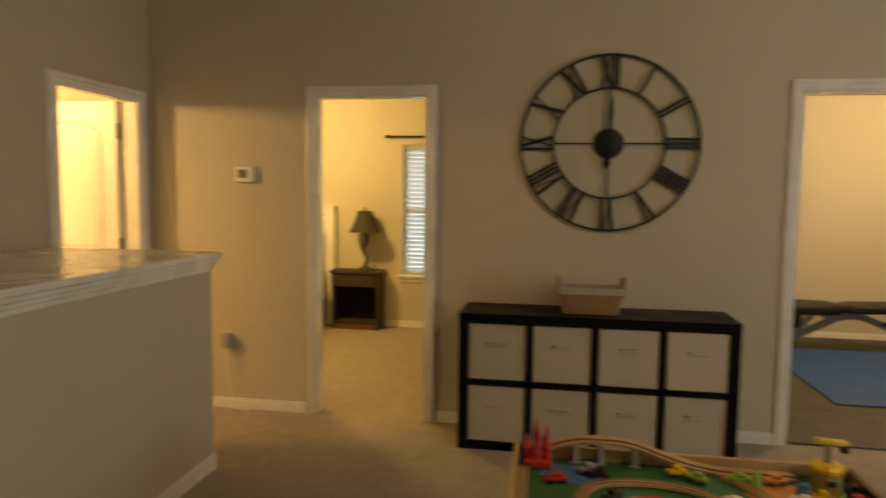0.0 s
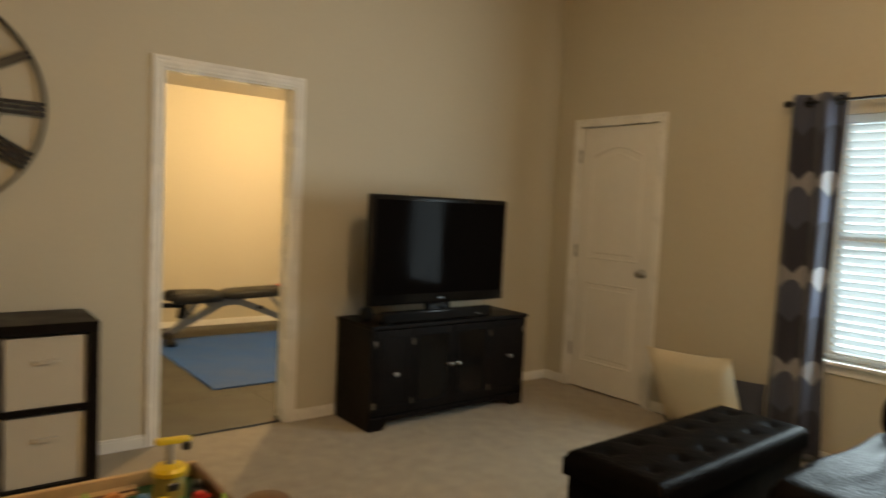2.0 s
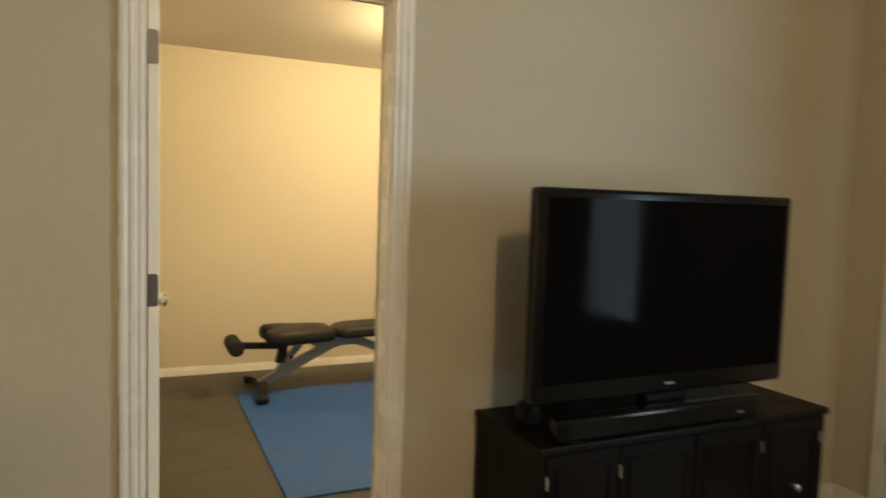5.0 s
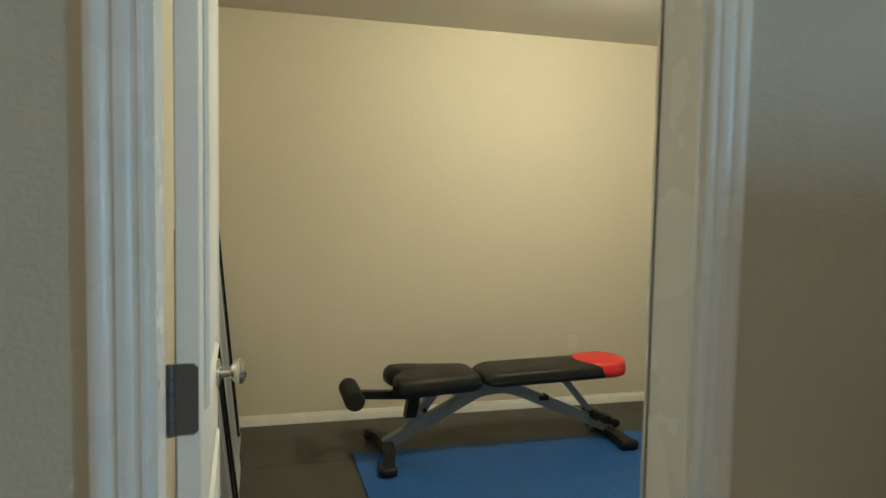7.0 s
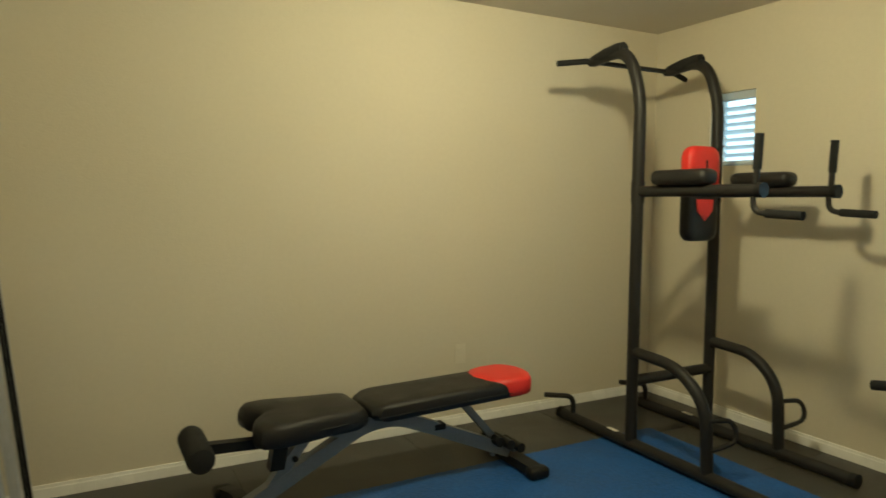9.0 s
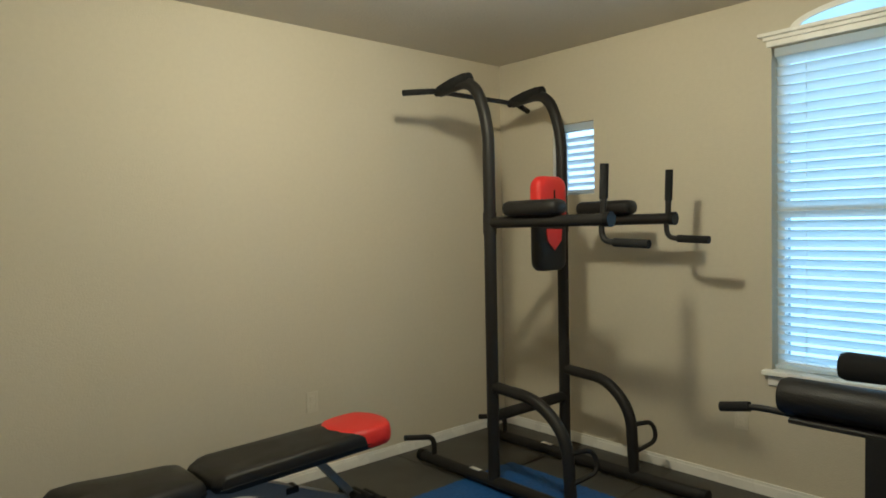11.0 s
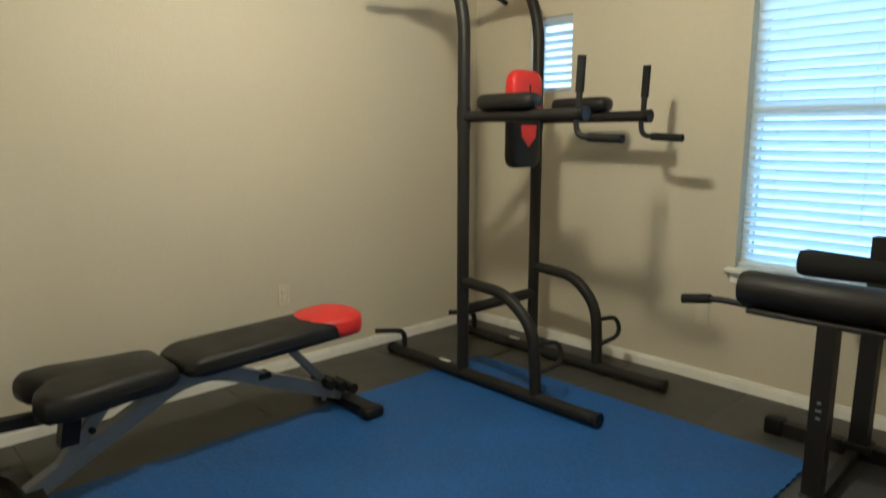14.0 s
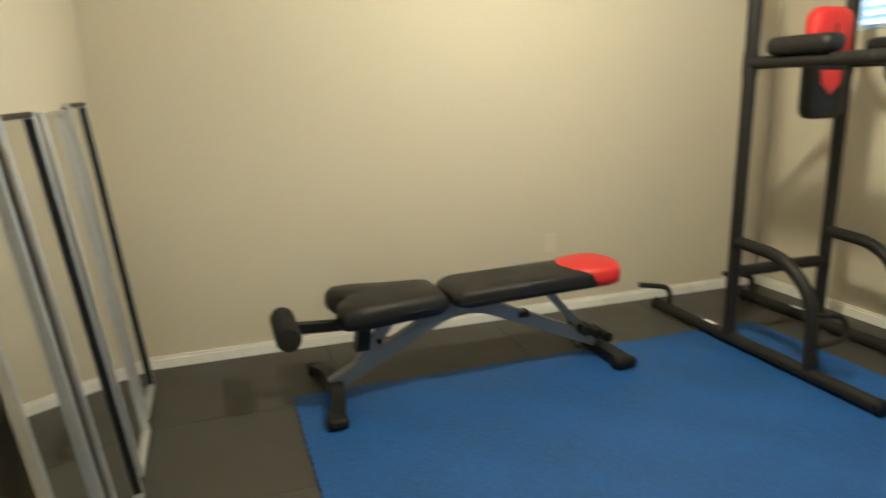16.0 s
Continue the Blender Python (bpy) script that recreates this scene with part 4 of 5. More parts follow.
part("ankle_roller", lathe(((0.03, -0.29), (0.05, -0.285), (0.058, -0.26), (0.052, -0.06), (0.050, 0.06), (0.058, 0.26), (0.05, 0.285), (0.03, 0.29)), 20, pose(0.55, 0.0, 0.765, 90, 0, 0)), FOAM, hyper, "black foam ankle roller", True)

# ---- narrow mirrors leaning on the west wall ----


def leaning_mirror(m, w, h, dark, label):
    """A narrow door mirror in the plane x = 0: deep metal rails, glass and backing; dark gives the rails black edges."""
    ob = thing("leaning_mirror", m, label, "mirror", "mirrors leaning on the wall")
    part("backing", box(-0.012, -0.006, -w / 2 + 0.0135, w / 2 - 0.0135, 0.0165, h - 0.0165), PLASTIC, ob, "black backing board")
    part("mirror_glass", box(-0.0055, -0.002, -w / 2 + 0.0135, w / 2 - 0.0135, 0.0165, h - 0.0165), MIRROR, ob, "silvered glass")
    for s in (-1, 1):
        a, b = sorted((s * w / 2, s * (w / 2 - 0.013)))
        side = part("side_rail", box(-0.014, 0.014, a, b, 0, h, 0.003, 1), ALU, ob)
        if dark:
            a, b = sorted((s * (w / 2 - 0.0135), s * (w / 2 - 0.0175)))
            part("channel", box(-0.0015, 0.011, a, b, 0.02, h - 0.02), PLASTIC, side, "black inner edge")
            a, b = sorted((s * w / 2 + s * 0.0004, s * w / 2 + s * 0.0018))
            part("outer_edge", box(-0.013, -0.003, a, b, 0.01, h - 0.01), PLASTIC, side, "black outer edge")
    part("top_rail", box(-0.014, 0.014, -w / 2 + 0.0135, w / 2 - 0.0135, h - 0.016, h, 0.003, 1), PLASTIC if dark else ALU, ob)
    part("bottom_rail", box(-0.014, 0.014, -w / 2 + 0.0135, w / 2 - 0.0135, 0.0, 0.016, 0.003, 1), ALU, ob)
    return ob


for y, h, x, dark, text in ((1.47, 1.255, 0.08, False, "narrow silver-framed door mirror leaning near the open door"),
                            (1.915, 1.262, 0.075, True, "narrow mirror in a black-edged aluminium frame leaning on the wall"),
                            (2.375, 1.255, 0.062, False, "narrow mirror in a plain aluminium frame leaning on the wall"),
                            (2.82, 1.272, 0.05, True, "narrow black-edged mirror leaning on the wall in the corner")):
    a = math.degrees(math.asin((x - GX0 - 0.014) / h))
    leaning_mirror(pose(x, y, 0.0115 + 0.004, 0, -a, 0), 0.345, h, dark, text)

# ---- loft: wall clock ----
clock = thing("wall_clock", pose(-1.006, 0.0, 1.733), "large open black iron wall clock with Roman numerals", "wall clock")


def ring_mesh(r0, r1, y0, y1, n=72):
    bm = bmesh.new()
    rows = []
    for i in range(n):
        a = 2 * math.pi * i / n
        c, s = math.sin(a), math.cos(a)
        rows.append([bm.verts.new(p) for p in ((r0 * c, y0, r0 * s), (r1 * c, y0, r1 * s), (r1 * c, y1, r1 * s), (r0 * c, y1, r0 * s))])
    for i in range(n):
        a, b = rows[i], rows[(i + 1) % n]
        for k in range(4):
            bm.faces.new((a[k], a[(k + 1) % 4], b[(k + 1) % 4], b[k]))
    return bm


part("outer_ring", ring_mesh(0.500, 0.513, -0.030, -0.012), BLACKIRON, clock)
part("inner_ring", ring_mesh(0.312, 0.324, -0.030, -0.012), BLACKIRON, clock)


def stroke(bm, p, q, w):
    """A flat iron bar from p to q, each (tangent, radius)."""
    a, b = Vector((p[0], 0, p[1])), Vector((q[0], 0, q[1]))
    d = (b - a).normalized()
    n = Vector((d.z, 0, -d.x)) * w / 2
    v = [bm.verts.new(c + Vector((0, y, 0))) for y in (-0.027, -0.015) for c in (a - n, a + n, b + n, b - n)]
    for f in ((0, 1, 2, 3), (7, 6, 5, 4), (0, 4, 5, 1), (1, 5, 6, 2), (2, 6, 7, 3), (3, 7, 4, 0)):
        bm.faces.new([v[i] for i in f])


WIDTH = {"I": 0.024, "V": 0.060, "X": 0.064}
for i, word in enumerate(("XII", "I", "II", "III", "IIII", "V", "VI", "VII", "VIII", "IX", "X", "XI")):
    bm = bmesh.new()
    x = -sum(WIDTH[c] for c in word) / 2
    for c in word:
        w = WIDTH[c]
        if c == "I":
            stroke(bm, (x + w / 2, 0.322), (x + w / 2, 0.502), 0.017)
        elif c == "V":
            stroke(bm, (x + w * 0.15, 0.502), (x + w / 2, 0.322), 0.020)
            stroke(bm, (x + w * 0.9, 0.502), (x + w / 2, 0.322), 0.008)
        else:
            stroke(bm, (x + w * 0.1, 0.502), (x + w * 0.9, 0.322), 0.019)
            stroke(bm, (x + w * 0.9, 0.502), (x + w * 0.1, 0.322), 0.008)
        x += w
    part("numeral", bm, BLACKIRON, clock).matrix_basis = pose(0, 0, 0, 0, 30 * i, 0)
part("hub", lathe(((0.0, 0.0), (0.084, 0.0), (0.088, 0.012), (0.080, 0.034), (0.05, 0.044), (0.015, 0.048)), 36, pose(0, 0, 0, 90, 0, 0)), BLACKIRON, clock, "domed black centre", True)
for a in range(4):
    bm = bmesh.new()
    stroke(bm, (0, 0.07), (0, 0.318), 0.008)
    part("spoke", bm, BLACKIRON, clock).matrix_basis = pose(0, 0, 0, 0, 90 * a, 0)
part("minute_hand", prism([(-0.007, -0.09), (0.007, -0.09), (0.010, 0.12), (0.014, 0.17), (0.0, 0.29), (-0.014, 0.17), (-0.010, 0.12)], 0.003, pose(0, -0.056, 0, 0, 2, 0)), PLASTIC, clock)
part("hour_hand", prism([(-0.008, 0.0), (-0.020, -0.125), (0.0, -0.155), (0.020, -0.125), (0.008, 0.0)], 0.003, pose(0, -0.051, 0, 0, 5, 0)), PLASTIC, clock)

# ---- loft: cube shelf with fabric bins, basket ----
SX, SW, SH, SD = -1.07, 1.49, 0.772, 0.385
shelf = thing("cube_shelf", pose(SX, -0.408, 0.0), "dark espresso cube shelf holding eight off-white fabric bins", "shelf")
ot, it = 0.048, 0.020
part("top", box(-SW / 2, SW / 2, 0, SD, SH - ot, SH, 0.002, 1), ESPRESSO, shelf)
part("bottom", box(-SW / 2, SW / 2, 0, SD, 0, ot, 0.002, 1), ESPRESSO, shelf)
for s in (-1, 1):
    part("side", box(min(s * SW / 2, s * (SW / 2 - ot)), max(s * SW / 2, s * (SW / 2 - ot)), 0.001, SD, ot, SH - ot, 0.002, 1), ESPRESSO, shelf)
cell_w, cell_h = (SW - 2 * ot - 3 * 0.026) / 4, (SH - 2 * ot - 0.026) / 2
for k in range(1, 4):
    x = -SW / 2 + ot + k * cell_w + (k - 1) * 0.026
    part("divider", box(x, x + 0.026, 0.002, SD - 0.006, ot, SH - ot, 0.001, 1), ESPRESSO, shelf)
for k in range(4):
    x = -SW / 2 + ot + k * (cell_w + 0.026)
    part("shelf_board", box(x, x + cell_w, 0.003, SD - 0.006, ot + cell_h, ot + cell_h + 0.026, 0.001, 1), ESPRESSO, shelf)
part("back", box(-SW / 2 + 0.01, SW / 2 - 0.01, SD - 0.006, SD, 0.01, SH - 0.01), ESPRESSO, shelf)


def fabric_bin(m, w, h, d):
    ob = thing("fabric_bin", m, "off-white fabric storage bin with a stitched pull handle", "storage bin", "bins in the cube shelf")
    bm = bmesh.new()
    t = 0.006
    for q in ((-w / 2, w / 2, 0, t, 0, h), (-w / 2, w / 2, d - t, d, 0, h), (-w / 2, -w / 2 + t, t, d - t, 0, h), (w / 2 - t, w / 2, t, d - t, 0, h), (-w / 2 + t, w / 2 - t, t, d - t, 0, t)):
        bx(bm, *q, 0.002, 1)
    part("body", bm, FABRIC, ob)
    part("rim", box(-w / 2, w / 2, -0.002, 0.0, h - 0.028, h - 0.004, 0.001, 1), FABRIC, ob)
    part("handle", tube(fillet([(-0.045, 0.0, h * 0.66), (-0.04, -0.014, h * 0.655), (0.04, -0.014, h * 0.655), (0.045, 0.0, h * 0.66)], 0.01), 0.005, square=(0.004, 0.008)), FABRIC, ob)
    return ob


rnd = random.Random(4)
bin0 = None
for r in range(2):
    for c in range(4):
        x = SX - SW / 2 + ot + c * (cell_w + 0.026) + cell_w / 2
        z = ot + r * (cell_h + 0.026) + 0.0005
        m = pose(x, -0.408 + rnd.uniform(0.012, 0.024), z, 0, 0, rnd.uniform(-0.6, 0.6))
        bin0 = copy_thing(bin0, m) if bin0 else fabric_bin(m, cell_w - 0.018, cell_h - 0.012, 0.34)

basket = thing("wicker_basket", pose(-1.095, -0.205, 0.772), "tan wicker basket with a white liner and raised ends", "basket")
bm = bmesh.new()
rows = 9
for k in range(rows):
    z = 0.008 + 0.0125 * k
    w, d = 0.150 + 0.0022 * k, 0.088 + 0.0018 * k
    loop_ = fillet([(-w, -d, z), (w, -d, z), (w, d, z), (-w, d, z), (-w, -d, z)], 0.03, 4)
    sweep(bm, loop_, 0.0075, 6)
part("weave", bm, WICKER, basket, "woven tan wicker side", True)
part("base", box(-0.15, 0.15, -0.088, 0.088, 0.0, 0.008), WICKER, basket)
bm = bmesh.new()
for k in range(3):
    z = 0.118 + 0.012 * k
    sweep(bm, fillet([(-0.172, -0.108, z), (0.172, -0.108, z), (0.172, 0.108, z), (-0.172, 0.108, z), (-0.172, -0.108, z)], 0.03, 4), 0.0065, 6)
part("liner", bm, FABRIC, basket, "folded white cloth liner", True)
for s in (-1, 1):
    part("handle", tube(fillet([(s * 0.172, -0.085, 0.10), (s * 0.182, -0.06, 0.195), (s * 0.182, 0.06, 0.195), (s * 0.172, 0.085, 0.10)], 0.04), 0.009, 8), WICKER, basket, "", True)

# ---- loft: television on its cabinet ----
cab = thing("tv_cabinet", pose(1.122, -0.43, 0.0), "dark espresso media cabinet with four doors and nickel knobs", "cabinet")
CW, CD, CH = 1.272, 0.405, 0.64
part("top", box(-0.008, CW + 0.008, -0.012, CD, CH - 0.024, CH, 0.004, 2), ESPRESSO, cab)
for a, b in ((0.0, 0.022), (CW - 0.022, CW)):
    part("side", box(a, b, 0.0, CD, 0.0, CH - 0.024, 0.002, 1), ESPRESSO, cab)
part("floor_panel", box(0.022, CW - 0.022, 0.015, CD - 0.01, 0.075, 0.095), ESPRESSO, cab)
part("back", box(0.022, CW - 0.022, CD - 0.01, CD - 0.004, 0.075, CH - 0.024), ESPRESSO, cab)
part("plinth", prism([(0.022, 0.0), (0.10, 0.0), (0.15, 0.05), (CW - 0.15, 0.05), (CW - 0.10, 0.0), (CW - 0.022, 0.0), (CW - 0.022, 0.075), (0.022, 0.075)], 0.018, pose(0, 0.004, 0)), ESPRESSO, cab)
cuts = ((0.026, 0.300), (0.304, 0.618), (0.624, 0.938), (0.942, CW - 0.026))
for k, (a, b) in enumerate(cuts):
    d = part("cabinet_door", box(a, b, -0.004, 0.014, 0.098, CH - 0.030, 0.002, 1), ESPRESSO, cab)
    bm = bmesh.new()
    for q in ((a + 0.035, b - 0.035, 0.14, 0.15), (a + 0.035, b - 0.035, CH - 0.08, CH - 0.07), (a + 0.035, a + 0.043, 0.15, CH - 0.08), (b - 0.043, b - 0.035, 0.15, CH - 0.08)):
        bx(bm, q[0], q[1], -0.009, -0.004, q[2], q[3], 0.0015, 1)
    part("bead_moulding", bm, ESPRESSO, d)
    if k in (1, 2):
        part("glass_panel", box(a + 0.043, b - 0.043, -0.006, -0.0042, 0.15, CH - 0.08), GLOSSBLACK, d, "dark smoked glass panel")
    kx = (a + 0.145, b - 0.028, a + 0.028, b - 0.135)[k]
    kz = (0.34, 0.36, 0.36, 0.36)[k]
    part("knob", lathe(((0.006, 0), (0.006, 0.012), (0.014, 0.018), (0.014, 0.026), (0.008, 0.03)), 14, pose(kx, -0.004, kz, 90, 0, 0)), CHROME, d, "nickel knob", True)
    for z in (0.16, CH - 0.11):
        hx = (a, a, b, b)[k]
        part("hinge", tube([(hx, -0.006, z - 0.02), (hx, -0.006, z + 0.02)], 0.004, 6), CHROME, d, "small nickel hinge")

tv = thing("television", pose(1.662, -0.36, 0.64), "large black flat television on a low pedestal", "television")
part("pedestal", box(-0.28, 0.28, -0.018, 0.125, 0.0, 0.022, 0.008, 2), PLASTIC, tv, "", True)
part("neck", box(-0.09, 0.09, -0.01, 0.04, 0.02, 0.16, 0.01, 2), GLOSSBLACK, tv)
part("housing", box(-0.541, 0.541, -0.022, 0.045, 0.108, 0.782, 0.014, 3), GLOSSBLACK, tv, "gloss black housing", True)
part("back_bulge", box(-0.40, 0.40, 0.044, 0.085, 0.16, 0.66, 0.02, 2), PLASTIC, tv)
part("screen", box(-0.511, 0.511, -0.0245, -0.021, 0.175, 0.752), SCREEN, tv, "dark reflective screen")
part("logo_mark", box(-0.02, 0.02, -0.0235, -0.0215, 0.138, 0.146), GREYSTEEL, tv, "small pale mark")
sp = thing("speaker", pose(1.205, -0.225, 0.64), "small round black speaker beside the television", "speaker")
part("body", lathe(((0.03, 0.0), (0.042, 0.012), (0.045, 0.04), (0.036, 0.07), (0.012, 0.085)), 20), PLASTIC, sp, "", True)
part("grille", lathe(((0.024, 0.0), (0.026, 0.003), (0.006, 0.007)), 16, pose(0, -0.040, 0.038, 90, 0, 0)), FOAM, sp, "", True)
bar = thing("sound_bar", pose(1.62, -0.437, 0.64), "long black sound bar lying in front of the television", "speaker")
part("body", box(-0.44, 0.44, 0.0, 0.052, 0.004, 0.078, 0.012, 3), GLOSSBLACK, bar, "", True)
part("grille", box(-0.40, 0.40, -0.002, 0.001, 0.016, 0.066, 0.0008, 1), GLOSSBLACK, bar, "black grille")
part("indicator", box(0.30, 0.33, -0.0035, -0.0015, 0.030, 0.036), GREYSTEEL, bar, "tiny grey mark")
for s in (-1, 1):
    part("foot", box(s * 0.36 - 0.02, s * 0.36 + 0.02, 0.01, 0.042, 0.0, 0.006), PLASTIC, bar)

# ---- loft: curtains ----


def scallop_cloth():
    m = bpy.data.materials.new("scalloped_curtain_cloth")
    m.use_nodes = True
    nt = m.node_tree
    n, ln = nt.nodes, nt.links.new
    b = n["Principled BSDF"]
    b.inputs["Roughness"].default_value = 0.9
    b.inputs["Sheen Weight"].default_value = 0.2
    uv = n.new("ShaderNodeUVMap")
    sep = n.new("ShaderNodeSeparateXYZ")
    ln(uv.outputs[0], sep.inputs[0])
    def mth(op, a, b_):
        q = n.new("ShaderNodeMath")
        q.operation = op
        for k, v in enumerate((a, b_)):
            if v is None:
                continue
            if isinstance(v, (int, float)):
                q.inputs[k].default_value = v
            else:
                ln(v, q.inputs[k])
        return q.outputs[0]
    arc = mth("ABSOLUTE", mth("SINE", mth("MULTIPLY", sep.outputs[0], math.pi / 0.20), None), None)
    lifted = mth("ADD", mth("MULTIPLY", sep.outputs[1], 1 / 0.537), mth("MULTIPLY", arc, -0.10))
    pick = mth("FRACT", mth("ADD", lifted, 0.005), None)
    arc2 = mth("ABSOLUTE", mth("COSINE", mth("MULTIPLY", sep.outputs[0], math.pi / 0.20), None), None)
    low = mth("FRACT", mth("ADD", mth("ADD", mth("MULTIPLY", sep.outputs[1], 1 / 0.537), mth("MULTIPLY", arc2, -0.11)), 0.905), None)
    pale = mth("MULTIPLY", mth("GREATER_THAN", low, 0.73), mth("GREATER_THAN", pick, 0.70))
    ramp = n.new("ShaderNodeValToRGB")
    ramp.color_ramp.interpolation = "CONSTANT"
    e = ramp.color_ramp.elements
    e[0].position, e[0].color = 0.0, (0.034, 0.034, 0.050, 1)
    e[1].position, e[1].color = 0.47, (0.072, 0.082, 0.122, 1)
    ln(pick, ramp.inputs[0])
    noi = n.new("ShaderNodeTexNoise")
    noi.inputs["Scale"].default_value = 320
    mix = n.new("ShaderNodeMixRGB")
    mix.blend_type, mix.inputs[0].default_value = "MULTIPLY", 0.35
    band = n.new("ShaderNodeMixRGB")
    band.inputs[2].default_value = (0.31, 0.30, 0.31, 1)
    ln(pale, band.inputs[0])
    ln(ramp.outputs[0], band.inputs[1])
    ln(band.outputs[0], mix.inputs[1])
    ln(noi.outputs["Fac"], mix.inputs[2])
    ln(mix.outputs[0], b.inputs["Base Color"])
    bp = n.new("ShaderNodeBump")
    bp.inputs["Strength"].default_value, bp.inputs["Distance"].default_value = 0.3, 0.002
    ln(noi.outputs["Fac"], bp.inputs["Height"])
    ln(bp.outputs[0], b.inputs["Normal"])
    return m


CLOTH = scallop_cloth()


def curtain(m, width, z0, z1, folds, seed, label):
    """A grommet curtain: folded cloth across y, hanging from z1 to z0."""
    ob = thing("curtain", m, label, "curtain", "curtains at the loft window")
    rnd = random.Random(seed)
    ph = [rnd.uniform(-0.5, 0.5) for _ in range(4)]
    bm = bmesh.new()
    uvl = bm.loops.layers.uv.new("UVMap")
    nu, nz = 64, 30
    grid = []
    for j in range(nz + 1):
        t = j / nz
        row = []
        for i in range(nu + 1):
            u = i / nu
            k = 1.0 - 0.10 * math.sin(math.pi * t) + 0.10 * (1 - t)
            y = (u - 0.5) * width * k + 0.008 * math.sin(6 * u + 5 * t + ph[0])
            x = 0.038 * math.sin(2 * math.pi * folds * u + ph[1] + 0.5 * math.sin(2.2 * t + ph[2])) * (0.75 + 0.25 * math.sin(9 * u + ph[3]))
            row.append(bm.verts.new((x, y, z0 + (z1 - z0) * t)))
        grid.append(row)
    for j in range(nz):
        for i in range(nu):
            f = bm.faces.new((grid[j][i], grid[j][i + 1], grid[j + 1][i + 1], grid[j + 1][i]))
            for lp, (a, b) in zip(f.loops, ((i, j), (i + 1, j), (i + 1, j + 1), (i, j + 1))):
                lp[uvl].uv = (a / nu * width * 1.9, z0 + (z1 - z0) * b / nz)
    cl = part("cloth", bm, CLOTH, ob, "", True)
    sol = cl.modifiers.new("thickness", "SOLIDIFY")
    sol.thickness = 0.002
    for k in range(folds * 2):
        y = (k + 0.5) / (folds * 2) * width - width / 2
        part("grommet", ring_mesh(0.020, 0.030, -0.003, 0.003, 18), BLACKIRON, ob, "dark metal grommet").matrix_basis = pose(0, y * 1.08, z1 - 0.045, 0, 0, 35 if k % 2 else -35)
    return ob


CURTAIN_LABEL = "dark slate curtain with pale scallop bands on grommets"
curtain(pose(3.005, -2.01, 0), 0.30, 0.02, 2.095, 2, 1, CURTAIN_LABEL)
curtain(pose(3.005, -2.80, 0), 0.26, 0.02, 2.095, 2, 2, CURTAIN_LABEL)
rod = thing("curtain_rod", pose(3.005, -2.40, 2.05), "thin black curtain rod with round finials", "curtain rod")
part("rod", tube([(0, -0.58, 0), (0, 0.53, 0)], 0.008, 10), BLACKIRON, rod, "", True)
for y in (-0.60, 0.55):
    part("finial", lathe(((0.004, -0.022), (0.016, -0.018), (0.022, 0.0), (0.016, 0.018), (0.004, 0.022)), 16, pose(0, y, 0, 90, 0, 0)), BLACKIRON, rod, "", True)
for y in (-0.52, 0.47):
    part("bracket", tube([(0, y, -0.006), (0.084, y, -0.02)], 0.006, 8), BLACKIRON, rod)

# ---- loft: floor cushion, ottoman, sofa, pillows ----


def pillow_mesh(w, h, t, seed, n=16):
    """A soft square pillow in x, z, thick along y, with pulled-in sides and pointed corners."""
    bm = bmesh.new()
    rnd = random.Random(seed)
    o = rnd.uniform(0, 10)
    sides = []
    for s in (-1, 1):
        g = []
        for j in range(n + 1):
            row = []
            for i in range(n + 1):
                u, v = 2 * i / n - 1, 2 * j / n - 1
                x = u * w / 2 * (1 - 0.07 * (1 - v * v) * abs(u))
                z = v * h / 2 * (1 - 0.07 * (1 - u * u) * abs(v))
                d = t / 2 * (max(0.0, (1 - u ** 4) * (1 - v ** 4))) ** 0.55
                d *= 1 + 0.10 * noise.noise(Vector((u * 1.6 + o, v * 1.6, s)))
                row.append((x, s * d, z))
            g.append(row)
        sides.append(g)
    made = {}
    def v(p):
        k = tuple(round(c, 5) for c in p)
        if k not in made:
            made[k] = bm.verts.new(p)
        return made[k]
    for g in sides:
        for j in range(n):
            for i in range(n):
                q = []
                for p in (g[j][i], g[j][i + 1], g[j + 1][i + 1], g[j + 1][i]):
                    w_ = v(p)
                    if w_ not in q:
                        q.append(w_)
                if len(q) > 2:
                    bm.faces.new(q)
    return bm


fc = tagged(part("floor_cushion", pillow_mesh(0.60, 0.57, 0.17, 3), CREAM, None, "", True), "big cream plush cushion leaning on the wall beside the closet", "cushion")
fc.matrix_world = pose(2.90, -1.465, 0.272, 0, 0, 90) @ pose(0, 0, 0, -23, 0, 0) @ pose(0, 0, 0, 0, 4, 0)

sc = tagged(part("slate_cushion", pillow_mesh(0.46, 0.40, 0.12, 5), BLUECLOTH, None, "", True), "dark slate cushion tucked behind the cream cushion", "cushion")
sc.matrix_world = pose(3.012, -1.63, 0.20, 0, 0, 90) @ pose(0, 0, 0, -8, 0, 0)

